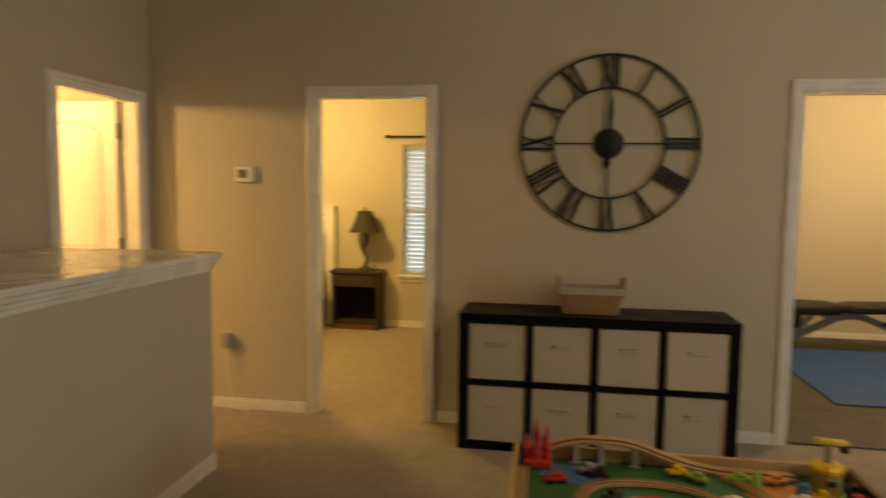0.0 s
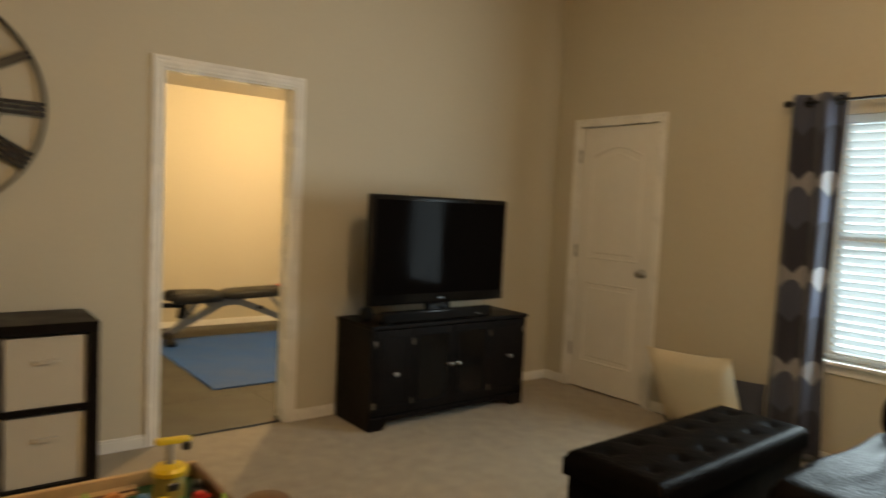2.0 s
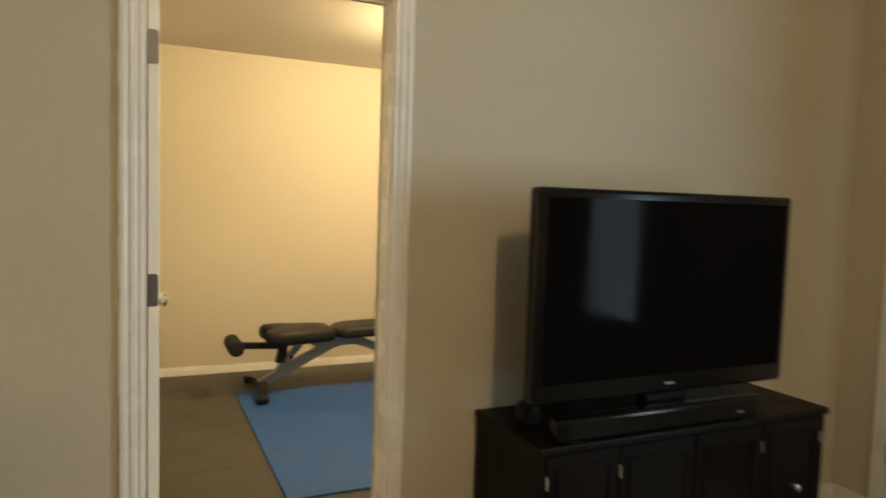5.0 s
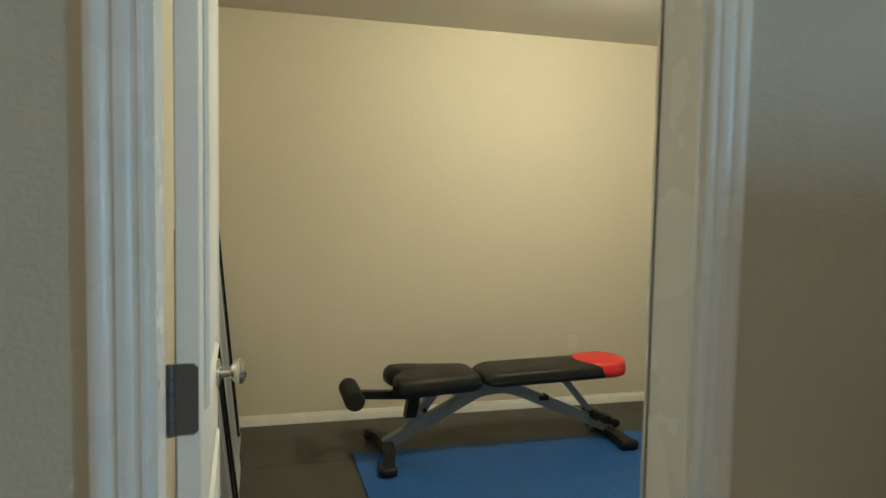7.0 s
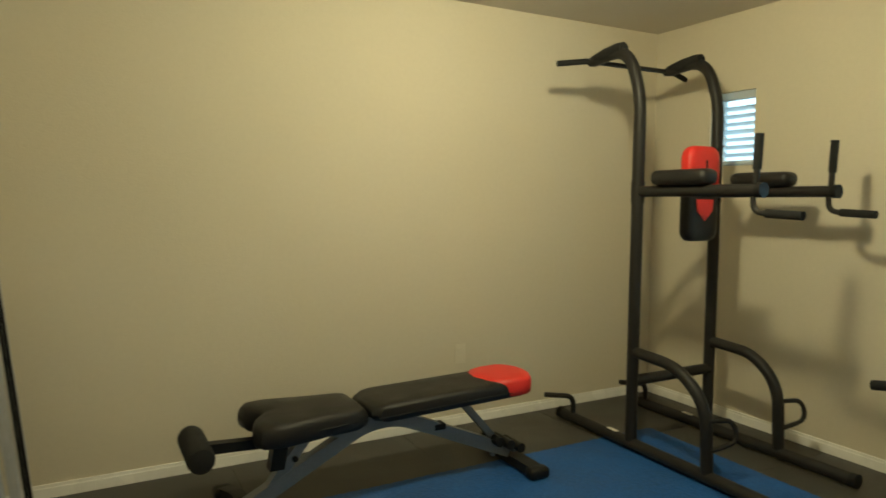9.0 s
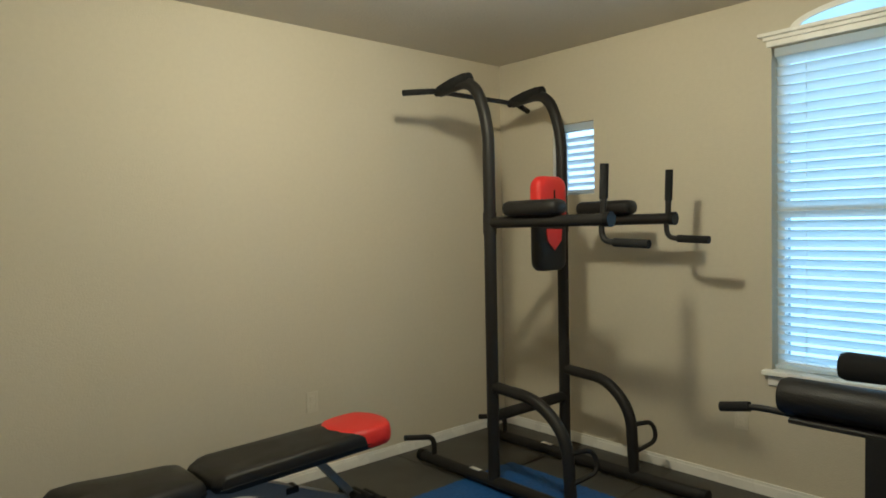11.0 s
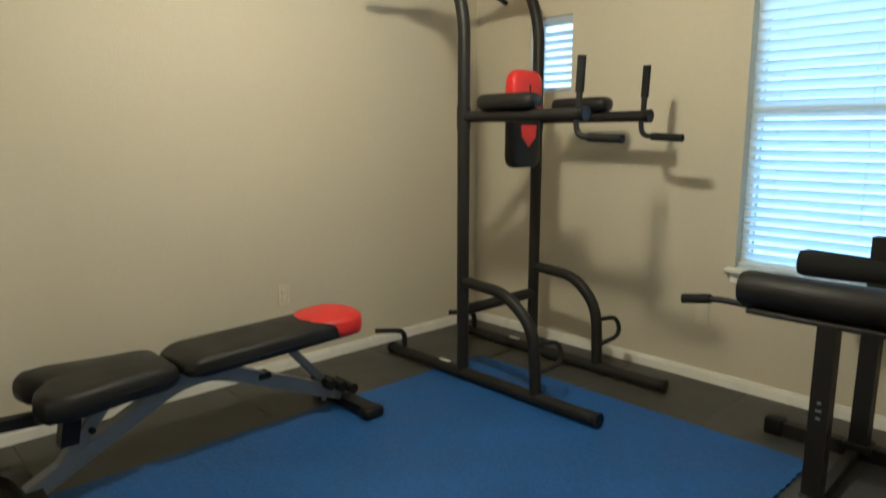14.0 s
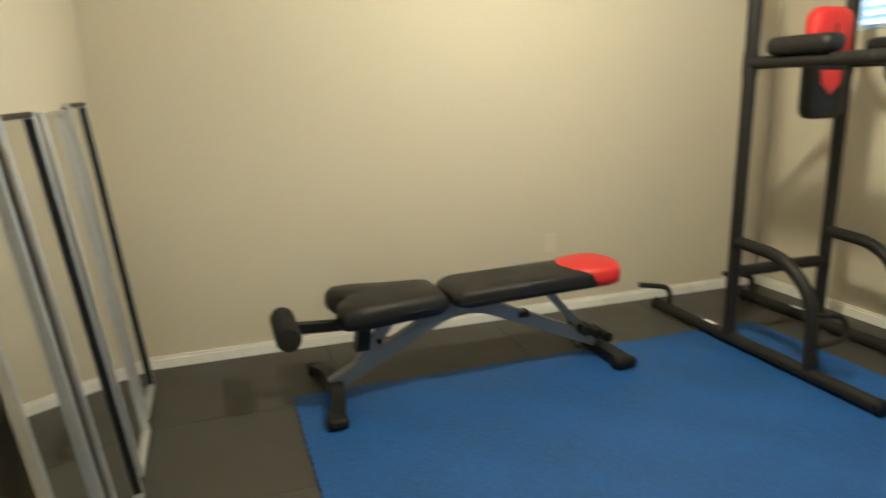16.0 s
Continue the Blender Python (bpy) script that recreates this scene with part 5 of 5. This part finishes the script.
ott = thing("tufted_ottoman", pose(1.645, -2.215, 0.0, 0, 0, 1.5), "long dark brown leather ottoman with a button-tufted top", "ottoman")
part("body", box(-0.595, 0.595, -0.205, 0.205, 0.03, 0.33, 0.012, 2), LEATHER, ott, "", True)
bm = bmesh.new()
nx, ny = 72, 26
buttons = [(-0.48 + 0.96 * i / 5, -0.10 + 0.20 * j) for i in range(6) for j in range(2)]
grid = []
for j in range(ny + 1):
    row = []
    for i in range(nx + 1):
        x, y = -0.61 + 1.22 * i / nx, -0.22 + 0.44 * j / ny
        e = min(0.61 - abs(x), 0.22 - abs(y))
        z = 0.43 - 0.03 * max(0.0, 1 - e / 0.03) ** 2
        for bxx, byy in buttons:
            d2 = (x - bxx) ** 2 + (y - byy) ** 2
            z -= 0.013 * math.exp(-d2 / 0.0010)
            z -= 0.006 * math.exp(-min(abs(x - bxx - (y - byy)), abs(x - bxx + (y - byy))) ** 2 / 0.0001) * math.exp(-d2 / 0.012)
        row.append(bm.verts.new((x, y, z)))
    grid.append(row)
for j in range(ny):
    for i in range(nx):
        bm.faces.new((grid[j][i], grid[j][i + 1], grid[j + 1][i + 1], grid[j + 1][i]))
rim = [grid[0][i] for i in range(nx + 1)] + [grid[j][nx] for j in range(1, ny + 1)] + [grid[ny][i] for i in range(nx - 1, -1, -1)] + [grid[j][0] for j in range(ny - 1, 0, -1)]
low = [bm.verts.new((v.co.x, v.co.y, 0.332)) for v in rim]
for i in range(len(rim)):
    j = (i + 1) % len(rim)
    bm.faces.new((rim[i], low[i], low[j], rim[j]))
lid = part("lid", bm, LEATHER, ott, "button-tufted leather lid", True)
for bxx, byy in buttons:
    part("button", lathe(((0.012, 0.0), (0.012, 0.004), (0.006, 0.008)), 10, pose(bxx, byy, 0.408)), LEATHER, lid, "", True)
for sx in (-1, 1):
    for sy in (-1, 1):
        part("foot", box(sx * 0.55 - 0.02, sx * 0.55 + 0.02, sy * 0.17 - 0.02, sy * 0.17 + 0.02, 0.0, 0.031), PLASTIC, ott)


def cushion_mesh(x0, x1, y0, y1, z0, z1, r, seed, wr=0.006, n=26):
    """A leather cushion: a rounded block with creases."""
    bm = box(x0, x1, y0, y1, z0, z1)
    bmesh.ops.subdivide_edges(bm, edges=bm.edges[:], cuts=n, use_grid_fill=True)
    c = Vector(((x0 + x1) / 2, (y0 + y1) / 2, (z0 + z1) / 2))
    h = Vector(((x1 - x0) / 2, (y1 - y0) / 2, (z1 - z0) / 2))
    for v in bm.verts:
        p = v.co - c
        q = Vector([max(-h[i] + r, min(h[i] - r, p[i])) for i in range(3)])
        d = p - q
        if d.length > 1e-6:
            p = q + d.normalized() * r
        wob = noise.noise(Vector((v.co.x * 2.2 + seed, v.co.y * 9, v.co.z * 3))) * wr * 1.6 + abs(noise.noise(Vector((v.co.x * 4 + seed, v.co.y * 16, v.co.z * 6)))) * wr
        crown = 0.02 * (1 - (p.x / h.x) ** 2) * (1 - (p.y / h.y) ** 2) if p.z > 0 else 0.0
        v.co = c + p + Vector((0, 0, crown)) + (d.normalized() if d.length > 1e-6 else Vector((0, 0, 1))) * wob
    return bm


sofa = thing("leather_sofa", pose(0, 0, 0), "dark brown leather reclining sofa with its footrest raised", "sofa")
part("base", box(1.40, 2.80, -4.62, -2.66, 0.04, 0.30, 0.02, 2), LEATHER, sofa)
for k in range(3):
    ya, yb = -2.66 - 0.64 * (k + 1) + 0.008, -2.66 - 0.64 * k - 0.008
    part("seat_cushion", cushion_mesh(1.30, 2.34, ya, yb, 0.29, 0.485, 0.07, 3 + k, 0.012, 34), LEATHER, sofa, "creased leather seat cushion", True)
    part("back_cushion", cushion_mesh(2.28, 2.66, ya, yb, 0.42, 0.66, 0.10, 9 + k, 0.010), LEATHER, sofa, "plump leather back cushion", True)
    part("headrest", cushion_mesh(2.36, 2.74, ya, yb, 0.54, 0.72, 0.088, 19 + k, n=16), LEATHER, sofa, "", True)
part("footrest", cushion_mesh(0.92, 1.30, -3.292, -2.668, 0.29, 0.43, 0.06, 30, n=18), LEATHER, sofa, "raised padded footrest", True)
part("footrest_linkage", tube([(1.42, -2.98, 0.22), (1.05, -2.98, 0.30)], 0.012, square=(0.012, 0.02)), STEEL, sofa)
part("arm", cushion_mesh(1.45, 2.72, -4.86, -4.62, 0.05, 0.66, 0.09, 41, n=16), LEATHER, sofa, "padded leather arm", True)
part("outer_back", box(2.62, 2.80, -4.62, -2.66, 0.28, 0.64, 0.05, 3), LEATHER, sofa, "", True)
for x in (1.48, 2.72):
    for y in (-4.54, -2.74):
        part("foot", box(x - 0.03, x + 0.03, y - 0.03, y + 0.03, 0.0, 0.045), PLASTIC, sofa)
p1 = tagged(part("throw_pillow", pillow_mesh(0.38, 0.38, 0.14, 7), CREAM, None, "", True), "cream square throw pillow propped on the sofa back", "pillow")
p1.matrix_world = pose(2.06, -3.03, 0.635, 0, 0, 62) @ pose(0, 0, 0, -32, 0, 0) @ pose(0, 0, 0, 0, 52, 0)
p2 = tagged(part("throw_pillow", pillow_mesh(0.40, 0.40, 0.14, 8), CREAM, None, "", True), "cream square throw pillow farther along the sofa", "pillow")
p2.matrix_world = pose(2.12, -3.42, 0.66, 0, 0, 84) @ pose(0, 0, 0, -24, 0, 0) @ pose(0, 0, 0, 0, 10, 0)

# ---- loft: toy train table ----


def paint(name, colour, rough=0.4):
    return material(name, colour, rough, vary=0.10, grain=40, blotch=12, bump=0.05)


P_RED, P_YEL, P_BLU, P_GRY = paint("red_toy_paint", (0.55, 0.030, 0.025)), paint("yellow_toy_paint", (0.72, 0.48, 0.03)), paint("blue_toy_paint", (0.05, 0.19, 0.36)), paint("grey_toy_paint", (0.30, 0.29, 0.27))
P_WHT, P_ORG, P_BLK, P_LIME = paint("white_toy_paint", (0.70, 0.68, 0.62)), paint("orange_toy_paint", (0.62, 0.25, 0.08)), paint("black_toy_paint", (0.02, 0.02, 0.02)), paint("lime_toy_paint", (0.22, 0.42, 0.06))
OLIVE = paint("olive_toy_paint", (0.27, 0.23, 0.06))
DARKWOOD = material("brown_stained_wood", (0.14, 0.065, 0.030), 0.45, vary=0.2, grain=30, blotch=6, bump=0.1)
TX0, TX1, TY0, TY1, TZ = -1.435, -0.265, -2.42, -1.565, 0.455
table = thing("train_table", pose(0, 0, 0), "low pine toy train table with a green printed board", "play table")
part("board", box(TX0 + 0.02, TX1 - 0.02, TY0 + 0.02, TY1 - 0.02, TZ - 0.012, TZ, 0.0), GREEN, table, "green printed play board")
part("rim", box(TX0, TX1, TY1 - 0.02, TY1, TZ - 0.10, TZ + 0.045, 0.004, 2), PINE, table)
part("rim", box(TX0, TX1, TY0, TY0 + 0.02, TZ - 0.10, TZ + 0.045, 0.004, 2), PINE, table)
part("rim", box(TX0, TX0 + 0.02, TY0 + 0.02, TY1 - 0.02, TZ - 0.10, TZ + 0.045, 0.004, 2), PINE, table)
part("rim", box(TX1 - 0.02, TX1, TY0 + 0.02, TY1 - 0.02, TZ - 0.10, TZ + 0.045, 0.004, 2), DARKWOOD, table, "brown stained rim board")
for x in (TX0 + 0.045, TX1 - 0.045):
    for y in (TY0 + 0.045, TY1 - 0.045):
        part("leg", box(x - 0.025, x + 0.025, y - 0.025, y + 0.025, 0.0, TZ - 0.012, 0.006, 2), PINE, table)


def blob_plate(pts, z0, z1):
    bm = bmesh.new()
    a, b = [bm.verts.new((x, y, z1)) for x, y in pts], [bm.verts.new((x, y, z0)) for x, y in pts]
    bm.faces.new(a)
    for i in range(len(a)):
        j = (i + 1) % len(a)
        bm.faces.new((a[i], b[i], b[j], a[j]))
    return bm


def oval(cx, cy, rx, ry, n=20, wob=0.1, seed=0):
    return [(cx + rx * math.cos(2 * math.pi * i / n) * (1 + wob * math.sin(3 * i + seed)), cy + ry * math.sin(2 * math.pi * i / n) * (1 + wob * math.cos(2 * i + seed))) for i in range(n)]


part("printed_lake", blob_plate(oval(-1.22, -1.72, 0.12, 0.08), TZ, TZ + 0.001), P_BLU, table, "blue printed lake")
part("printed_road", blob_plate(oval(-0.98, -1.93, 0.13, 0.07, seed=1), TZ, TZ + 0.001), P_GRY, table, "grey printed roads")
part("printed_road", blob_plate(oval(-0.50, -1.78, 0.16, 0.10, seed=2), TZ, TZ + 0.001), P_ORG, table, "tan printed yard")
part("printed_road", blob_plate(oval(-0.55, -2.10, 0.20, 0.12, seed=3), TZ, TZ + 0.001), P_GRY, table, "grey printed roads")


def track(pts, label, z=TZ + 0.001, closed=False):
    ob = thing("toy_track", pose(0, 0, 0), label, "toy track", "wooden train tracks")
    bm = bmesh.new()
    path = fillet(pts, 0.10, 6)
    sweep(bm, path, 0.02, square=(0.020, 0.006))
    part("rail_bed", bm, PINE, ob)
    for s in (-1, 1):
        off = []
        for i, p in enumerate(path):
            d = (path[min(i + 1, len(path) - 1)] - path[max(i - 1, 0)]).normalized()
            off.append(p + d.cross(Vector((0, 0, 1))).normalized() * 0.010 * s + Vector((0, 0, 0.0065)))
        part("groove", tube(off, 0.002, square=(0.003, 0.0015)), DARKWOOD, ob, "dark wheel groove")
    return ob


zt = TZ + 0.009
track([(-1.38, -1.66, zt), (-1.34, -1.61, zt + 0.03), (-1.22, -1.605, zt + 0.075), (-1.02, -1.605, zt + 0.078), (-0.88, -1.615, zt + 0.03), (-0.74, -1.625, zt), (-0.46, -1.625, zt)], "raised pine toy track climbing over a bridge")
track([(-0.72, -2.0, zt), (-0.78, -1.82, zt), (-0.95, -1.76, zt), (-1.16, -1.80, zt), (-1.22, -1.96, zt), (-1.14, -2.14, zt), (-0.9, -2.2, zt), (-0.72, -2.0, zt + 0.0005)], "looped pine toy train track on the board")
track([(-1.395, -1.72, zt), (-1.395, -2.0, zt), (-1.36, -2.34, zt)], "straight pine toy track along the rim")
track([(-0.70, -1.66, zt + 0.0), (-0.60, -1.80, zt), (-0.60, -2.05, zt), (-0.45, -2.2, zt)], "curved pine toy track across the board")
for x in (-1.21, -1.12, -1.0):
    pier = thing("toy_bridge_pier", pose(x, -1.605, TZ), "grey toy bridge pier under the raised track", "toy", "bridge piers")
    part("pier", box(-0.012, 0.012, -0.025, 0.025, 0.0, 0.076, 0.004, 1), P_GRY, pier)
    part("foot", box(-0.018, 0.018, -0.032, 0.032, 0.0, 0.010, 0.003, 1), P_GRY, pier)

castle = thing("toy_tower", pose(-1.345, -1.655, TZ + 0.0), "red plastic toy tower with pointed spires", "toy")
for k, (x, y, h) in enumerate(((-0.03, -0.02, 0.12), (0.0, 0.02, 0.16), (0.03, -0.015, 0.13), (-0.012, -0.03, 0.10), (0.02, 0.035, 0.14))):
    part("spire", lathe(((0.014, 0.0), (0.013, h * 0.5), (0.017, h * 0.55), (0.002, h)), 10, pose(x, y, 0.0, (k - 2) * 2, (k - 2) * 3, 0)), P_RED, castle, "", True)
part("base", box(-0.05, 0.05, -0.05, 0.05, 0.0, 0.03, 0.006, 1), P_RED, castle)

heli = thing("toy_crane", pose(-0.385, -1.70, TZ + 0.0015), "yellow toy tower with a turning yellow crane head", "toy")
part("drum", lathe(((0.046, 0.0), (0.044, 0.07), (0.040, 0.082), (0.02, 0.09)), 20), OLIVE, heli, "olive drum", True)
part("roof_panel", lathe(((0.049, -0.014), (0.052, 0.0), (0.044, 0.010), (0.012, 0.016)), 18, pose(0, 0, 0.085)), P_YEL, heli, "", True)
part("mast", tube([(0, 0, 0.10), (0, 0, 0.165)], 0.012, 10), P_GRY, heli, "grey mast", True)
part("crane_head", box(-0.070, 0.042, -0.013, 0.013, 0.158, 0.178, 0.006, 2, pose(0, 0, 0, 0, 8, 15)), P_YEL, heli, "yellow crane arm", True)
part("hook_block", box(0.035, 0.06, -0.012, 0.012, 0.135, 0.16, 0.004, 1), P_BLK, heli, "dark hook block")
part("window_band", box(-0.016, 0.016, -0.0475, -0.040, 0.03, 0.055, 0.004, 1), P_BLK, heli, "dark window")


def toy_car(m, mat, label, long=0.075):
    ob = thing("toy_car", m, label, "toy car", "toy cars on the train table")
    part("body", box(-long / 2, long / 2, -0.017, 0.017, 0.006, 0.022, 0.005, 2), mat, ob, "", True)
    part("cabin", box(-long * 0.18, long * 0.28, -0.014, 0.014, 0.021, 0.036, 0.006, 2), mat, ob, "", True)
    for x in (-long * 0.3, long * 0.3):
        for y in (-0.017, 0.017):
            part("wheel", lathe(((0.002, -0.003), (0.008, -0.003), (0.008, 0.003), (0.002, 0.003)), 12, pose(x, y, 0.008, 90, 0, 0)), P_BLK, ob, "", True)
    return ob


rnd = random.Random(12)
for x, y, a, mat, lab in ((-0.86, -1.665, 20, P_YEL, "small yellow toy truck on the green board"), (-0.80, -1.71, -30, P_LIME, "small green toy car on the board"),
                          (-0.98, -1.945, 5, P_RED, "small red toy car on the printed road"), (-1.10, -1.90, 50, P_BLK, "small black toy car on the board"),
                          (-0.72, -1.88, -50, P_WHT, "small white toy car near the track"), (-0.68, -1.93, -60, P_GRY, "small grey toy car near the track"),
                          (-0.56, -1.90, 80, P_RED, "small red toy engine beside the track"), (-0.54, -1.68, 10, P_ORG, "small orange toy car by the crane"),
                          (-0.47, -1.74, 70, P_BLU, "small blue toy car by the crane"), (-0.33, -1.80, 30, P_RED, "small red toy truck near the rim"),
                          (-0.44, -1.96, 15, P_ORG, "orange toy wagon on the printed yard"), (-1.28, -1.80, 15, P_RED, "red toy wagon near the lake"),
                          (-1.17, -1.70, 35, P_GRY, "grey toy wagon by the printed lake"), (-1.13, -1.73, -10, P_BLK, "small black toy engine by the lake"),
                          (-0.66, -1.69, 5, P_LIME, "small green toy tractor by the raised track"), (-0.50, -1.83, -35, P_WHT, "small white toy wagon on the tan yard"),
                          (-0.43, -1.79, 60, P_YEL, "small yellow toy digger on the tan yard"), (-0.36, -1.90, -15, P_GRY, "small grey toy lorry near the rim"),
                          (-0.66, -2.02, 25, P_WHT, "small white toy boat on the printed road"), (-0.31, -1.72, 75, P_BLK, "small black toy wagon behind the crane"),
                          (-1.06, -2.02, -20, P_WHT, "white toy van on the printed road"), (-0.90, -2.08, 10, P_GRY, "grey toy car inside the loop")):
    toy_car(pose(x, y, TZ + 0.0015, 0, 0, a), mat, lab)
for x, y, s in ((-0.62, -1.74, 1.0), (-0.40, -1.86, 0.8), (-0.75, -2.06, 1.0), (-0.30, -1.92, 0.9)):
    tr = thing("toy_tree", pose(x, y, TZ + 0.0015), "little green cone-shaped wooden toy tree", "toy", "toy trees")
    part("trunk", tube([(0, 0, 0), (0, 0, 0.02 * s)], 0.006, 8), DARKWOOD, tr)
    part("crown", lathe(((0.022 * s, 0.018 * s), (0.014 * s, 0.05 * s), (0.002, 0.08 * s)), 10), P_LIME, tr, "", True)
house = thing("toy_house", pose(-1.0, -1.99, TZ + 0.0015, 0, 0, 20), "grey toy station with a flat red roof", "toy")
part("walls", box(-0.05, 0.05, -0.03, 0.03, 0, 0.035, 0.003, 1), P_GRY, house)
part("roof", box(-0.055, 0.055, -0.035, 0.035, 0.035, 0.045, 0.004, 1), P_RED, house, "red roof")
drum = thing("toy_drum", pose(-0.20, -1.985, 0.0), "brown wooden stool standing beside the train table", "stool")
part("top", lathe(((0.055, 0.44), (0.075, 0.455), (0.080, 0.485), (0.065, 0.51), (0.02, 0.52)), 24), DARKWOOD, drum, "", True)
part("post", lathe(((0.09, 0.0), (0.085, 0.02), (0.035, 0.05), (0.03, 0.40), (0.05, 0.445)), 18), DARKWOOD, drum, "", True)

# ---- bedroom seen through its door ----
UMBER = material("umber_stained_wood", (0.050, 0.034, 0.020), 0.5, vary=0.25, grain=30, blotch=4, bump=0.1, spec=0.3)
ns = thing("nightstand", pose(-3.33, 2.60, 0.0), "dark brown open-fronted nightstand against the bedroom wall", "nightstand")
part("top", box(-0.27, 0.27, -0.015, 0.23, 0.585, 0.615, 0.005, 2), UMBER, ns)
for s in (-1, 1):
    part("side", box(min(s * 0.25, s * 0.225), max(s * 0.25, s * 0.225), 0, 0.22, 0, 0.585), UMBER, ns)
part("drawer", box(-0.222, 0.222, -0.004, 0.20, 0.45, 0.575, 0.004, 1), UMBER, ns)
part("shelf_board", box(-0.225, 0.225, 0.0, 0.215, 0.06, 0.08), UMBER, ns)
part("back", box(-0.225, 0.225, 0.205, 0.215, 0.08, 0.45), ESPRESSO, ns)
part("kick_board", box(-0.225, 0.225, 0.004, 0.02, 0.0, 0.06), DARKWOOD, ns)
SHADE = material("brown_lamp_shade", (0.06, 0.045, 0.025), 0.9, vary=0.1, grain=120, blotch=5, bump=0.3)
PEWTER = material("aged_bronze_resin", (0.10, 0.085, 0.055), 0.45, metal=0.3, vary=0.3, grain=40, blotch=12, bump=0.5, bump_scale=60)
lampb = thing("table_lamp", pose(-3.25, 2.70, 0.615), "unlit ornate table lamp with a brown bell shade", "lamp")
part("base", lathe(((0.075, 0.0), (0.08, 0.012), (0.05, 0.03), (0.02, 0.05)), 20), PEWTER, lampb, "", True)
part("stem", tube(fillet([(0, 0, 0.04), (0.035, 0, 0.12), (-0.03, 0, 0.22), (0.03, 0, 0.31), (0.0, 0, 0.40)], 0.06, 6), 0.022, 10, radii=None), PEWTER, lampb, "twisted bronze stem", True)
part("shade", lathe(((0.165, 0.40), (0.150, 0.43), (0.105, 0.52), (0.080, 0.60), (0.075, 0.62)), 24), SHADE, lampb, "brown bell shade", True)
part("finial", lathe(((0.01, 0.62), (0.016, 0.645), (0.004, 0.665)), 10), PEWTER, lampb, "", True)
BEDDING = material("dark_green_bedding", (0.045, 0.055, 0.030), 0.9, vary=0.5, grain=14, blotch=7, bump=0.5, bump_scale=60, sheen=0.2)
bed = thing("bed", pose(-4.50, 0, 0), "bed with cream headboard and dark green patterned bedding", "bed")
part("headboard", box(-0.85, 0.84, 2.78, 2.84, 0.0, 1.18, 0.006, 2), TRIM, bed, "cream framed headboard")
for s in (-1, 1):
    part("bedpost", box(s * 0.86 - 0.035, s * 0.86 + 0.035, 2.765, 2.848, 0.0, 1.29, 0.008, 2), TRIM, bed)
part("top_rail", box(-0.825, 0.825, 2.77, 2.845, 1.181, 1.235, 0.006, 2), TRIM, bed)
part("mattress", box(-0.80, 0.80, 0.95, 2.77, 0.28, 0.62, 0.05, 3), FABRIC, bed, "", True)
part("bedspread", cushion_mesh(-0.83, 0.83, 0.93, 2.55, 0.22, 0.70, 0.08, 5, 0.010, 18), BEDDING, bed, "dark green patterned bedspread", True)
part("bed_frame", box(-0.79, 0.79, 0.96, 2.77, 0.06, 0.28), DARKWOOD, bed)
for x in (-0.74, 0.74):
    part("foot", box(x - 0.04, x + 0.04, 0.98, 1.06, 0.0, 0.06), DARKWOOD, bed)
for k, x in enumerate((-0.4, 0.45)):
    p = tagged(part("bed_pillow", pillow_mesh(0.66, 0.46, 0.20, 20 + k), BEDDING, None, "", True), "dark green patterned pillow against the headboard", "pillow", "pillows on the bed")
    p.matrix_world = pose(-4.50 + x, 2.60, 0.86, 18, 0, 180)
brod = thing("curtain_rod", pose(-2.45, 2.80, 2.01), "black curtain rod over the bedroom window", "curtain rod")
part("rod", tube([(-0.56, 0, 0), (0.52, 0, 0)], 0.010, 8), BLACKIRON, brod, "", True)
part("finial", lathe(((0.006, -0.03), (0.020, -0.02), (0.012, 0.0), (0.018, 0.02), (0.005, 0.03)), 12, pose(-0.58, 0, 0, 0, 90, 0)), BLACKIRON, brod, "", True)
part("bracket", tube([(-0.50, 0, 0), (-0.50, 0.05, 0)], 0.006, 6), BLACKIRON, brod)
part("bracket", tube([(0.50, 0, 0), (0.50, 0.05, 0)], 0.006, 6), BLACKIRON, brod)
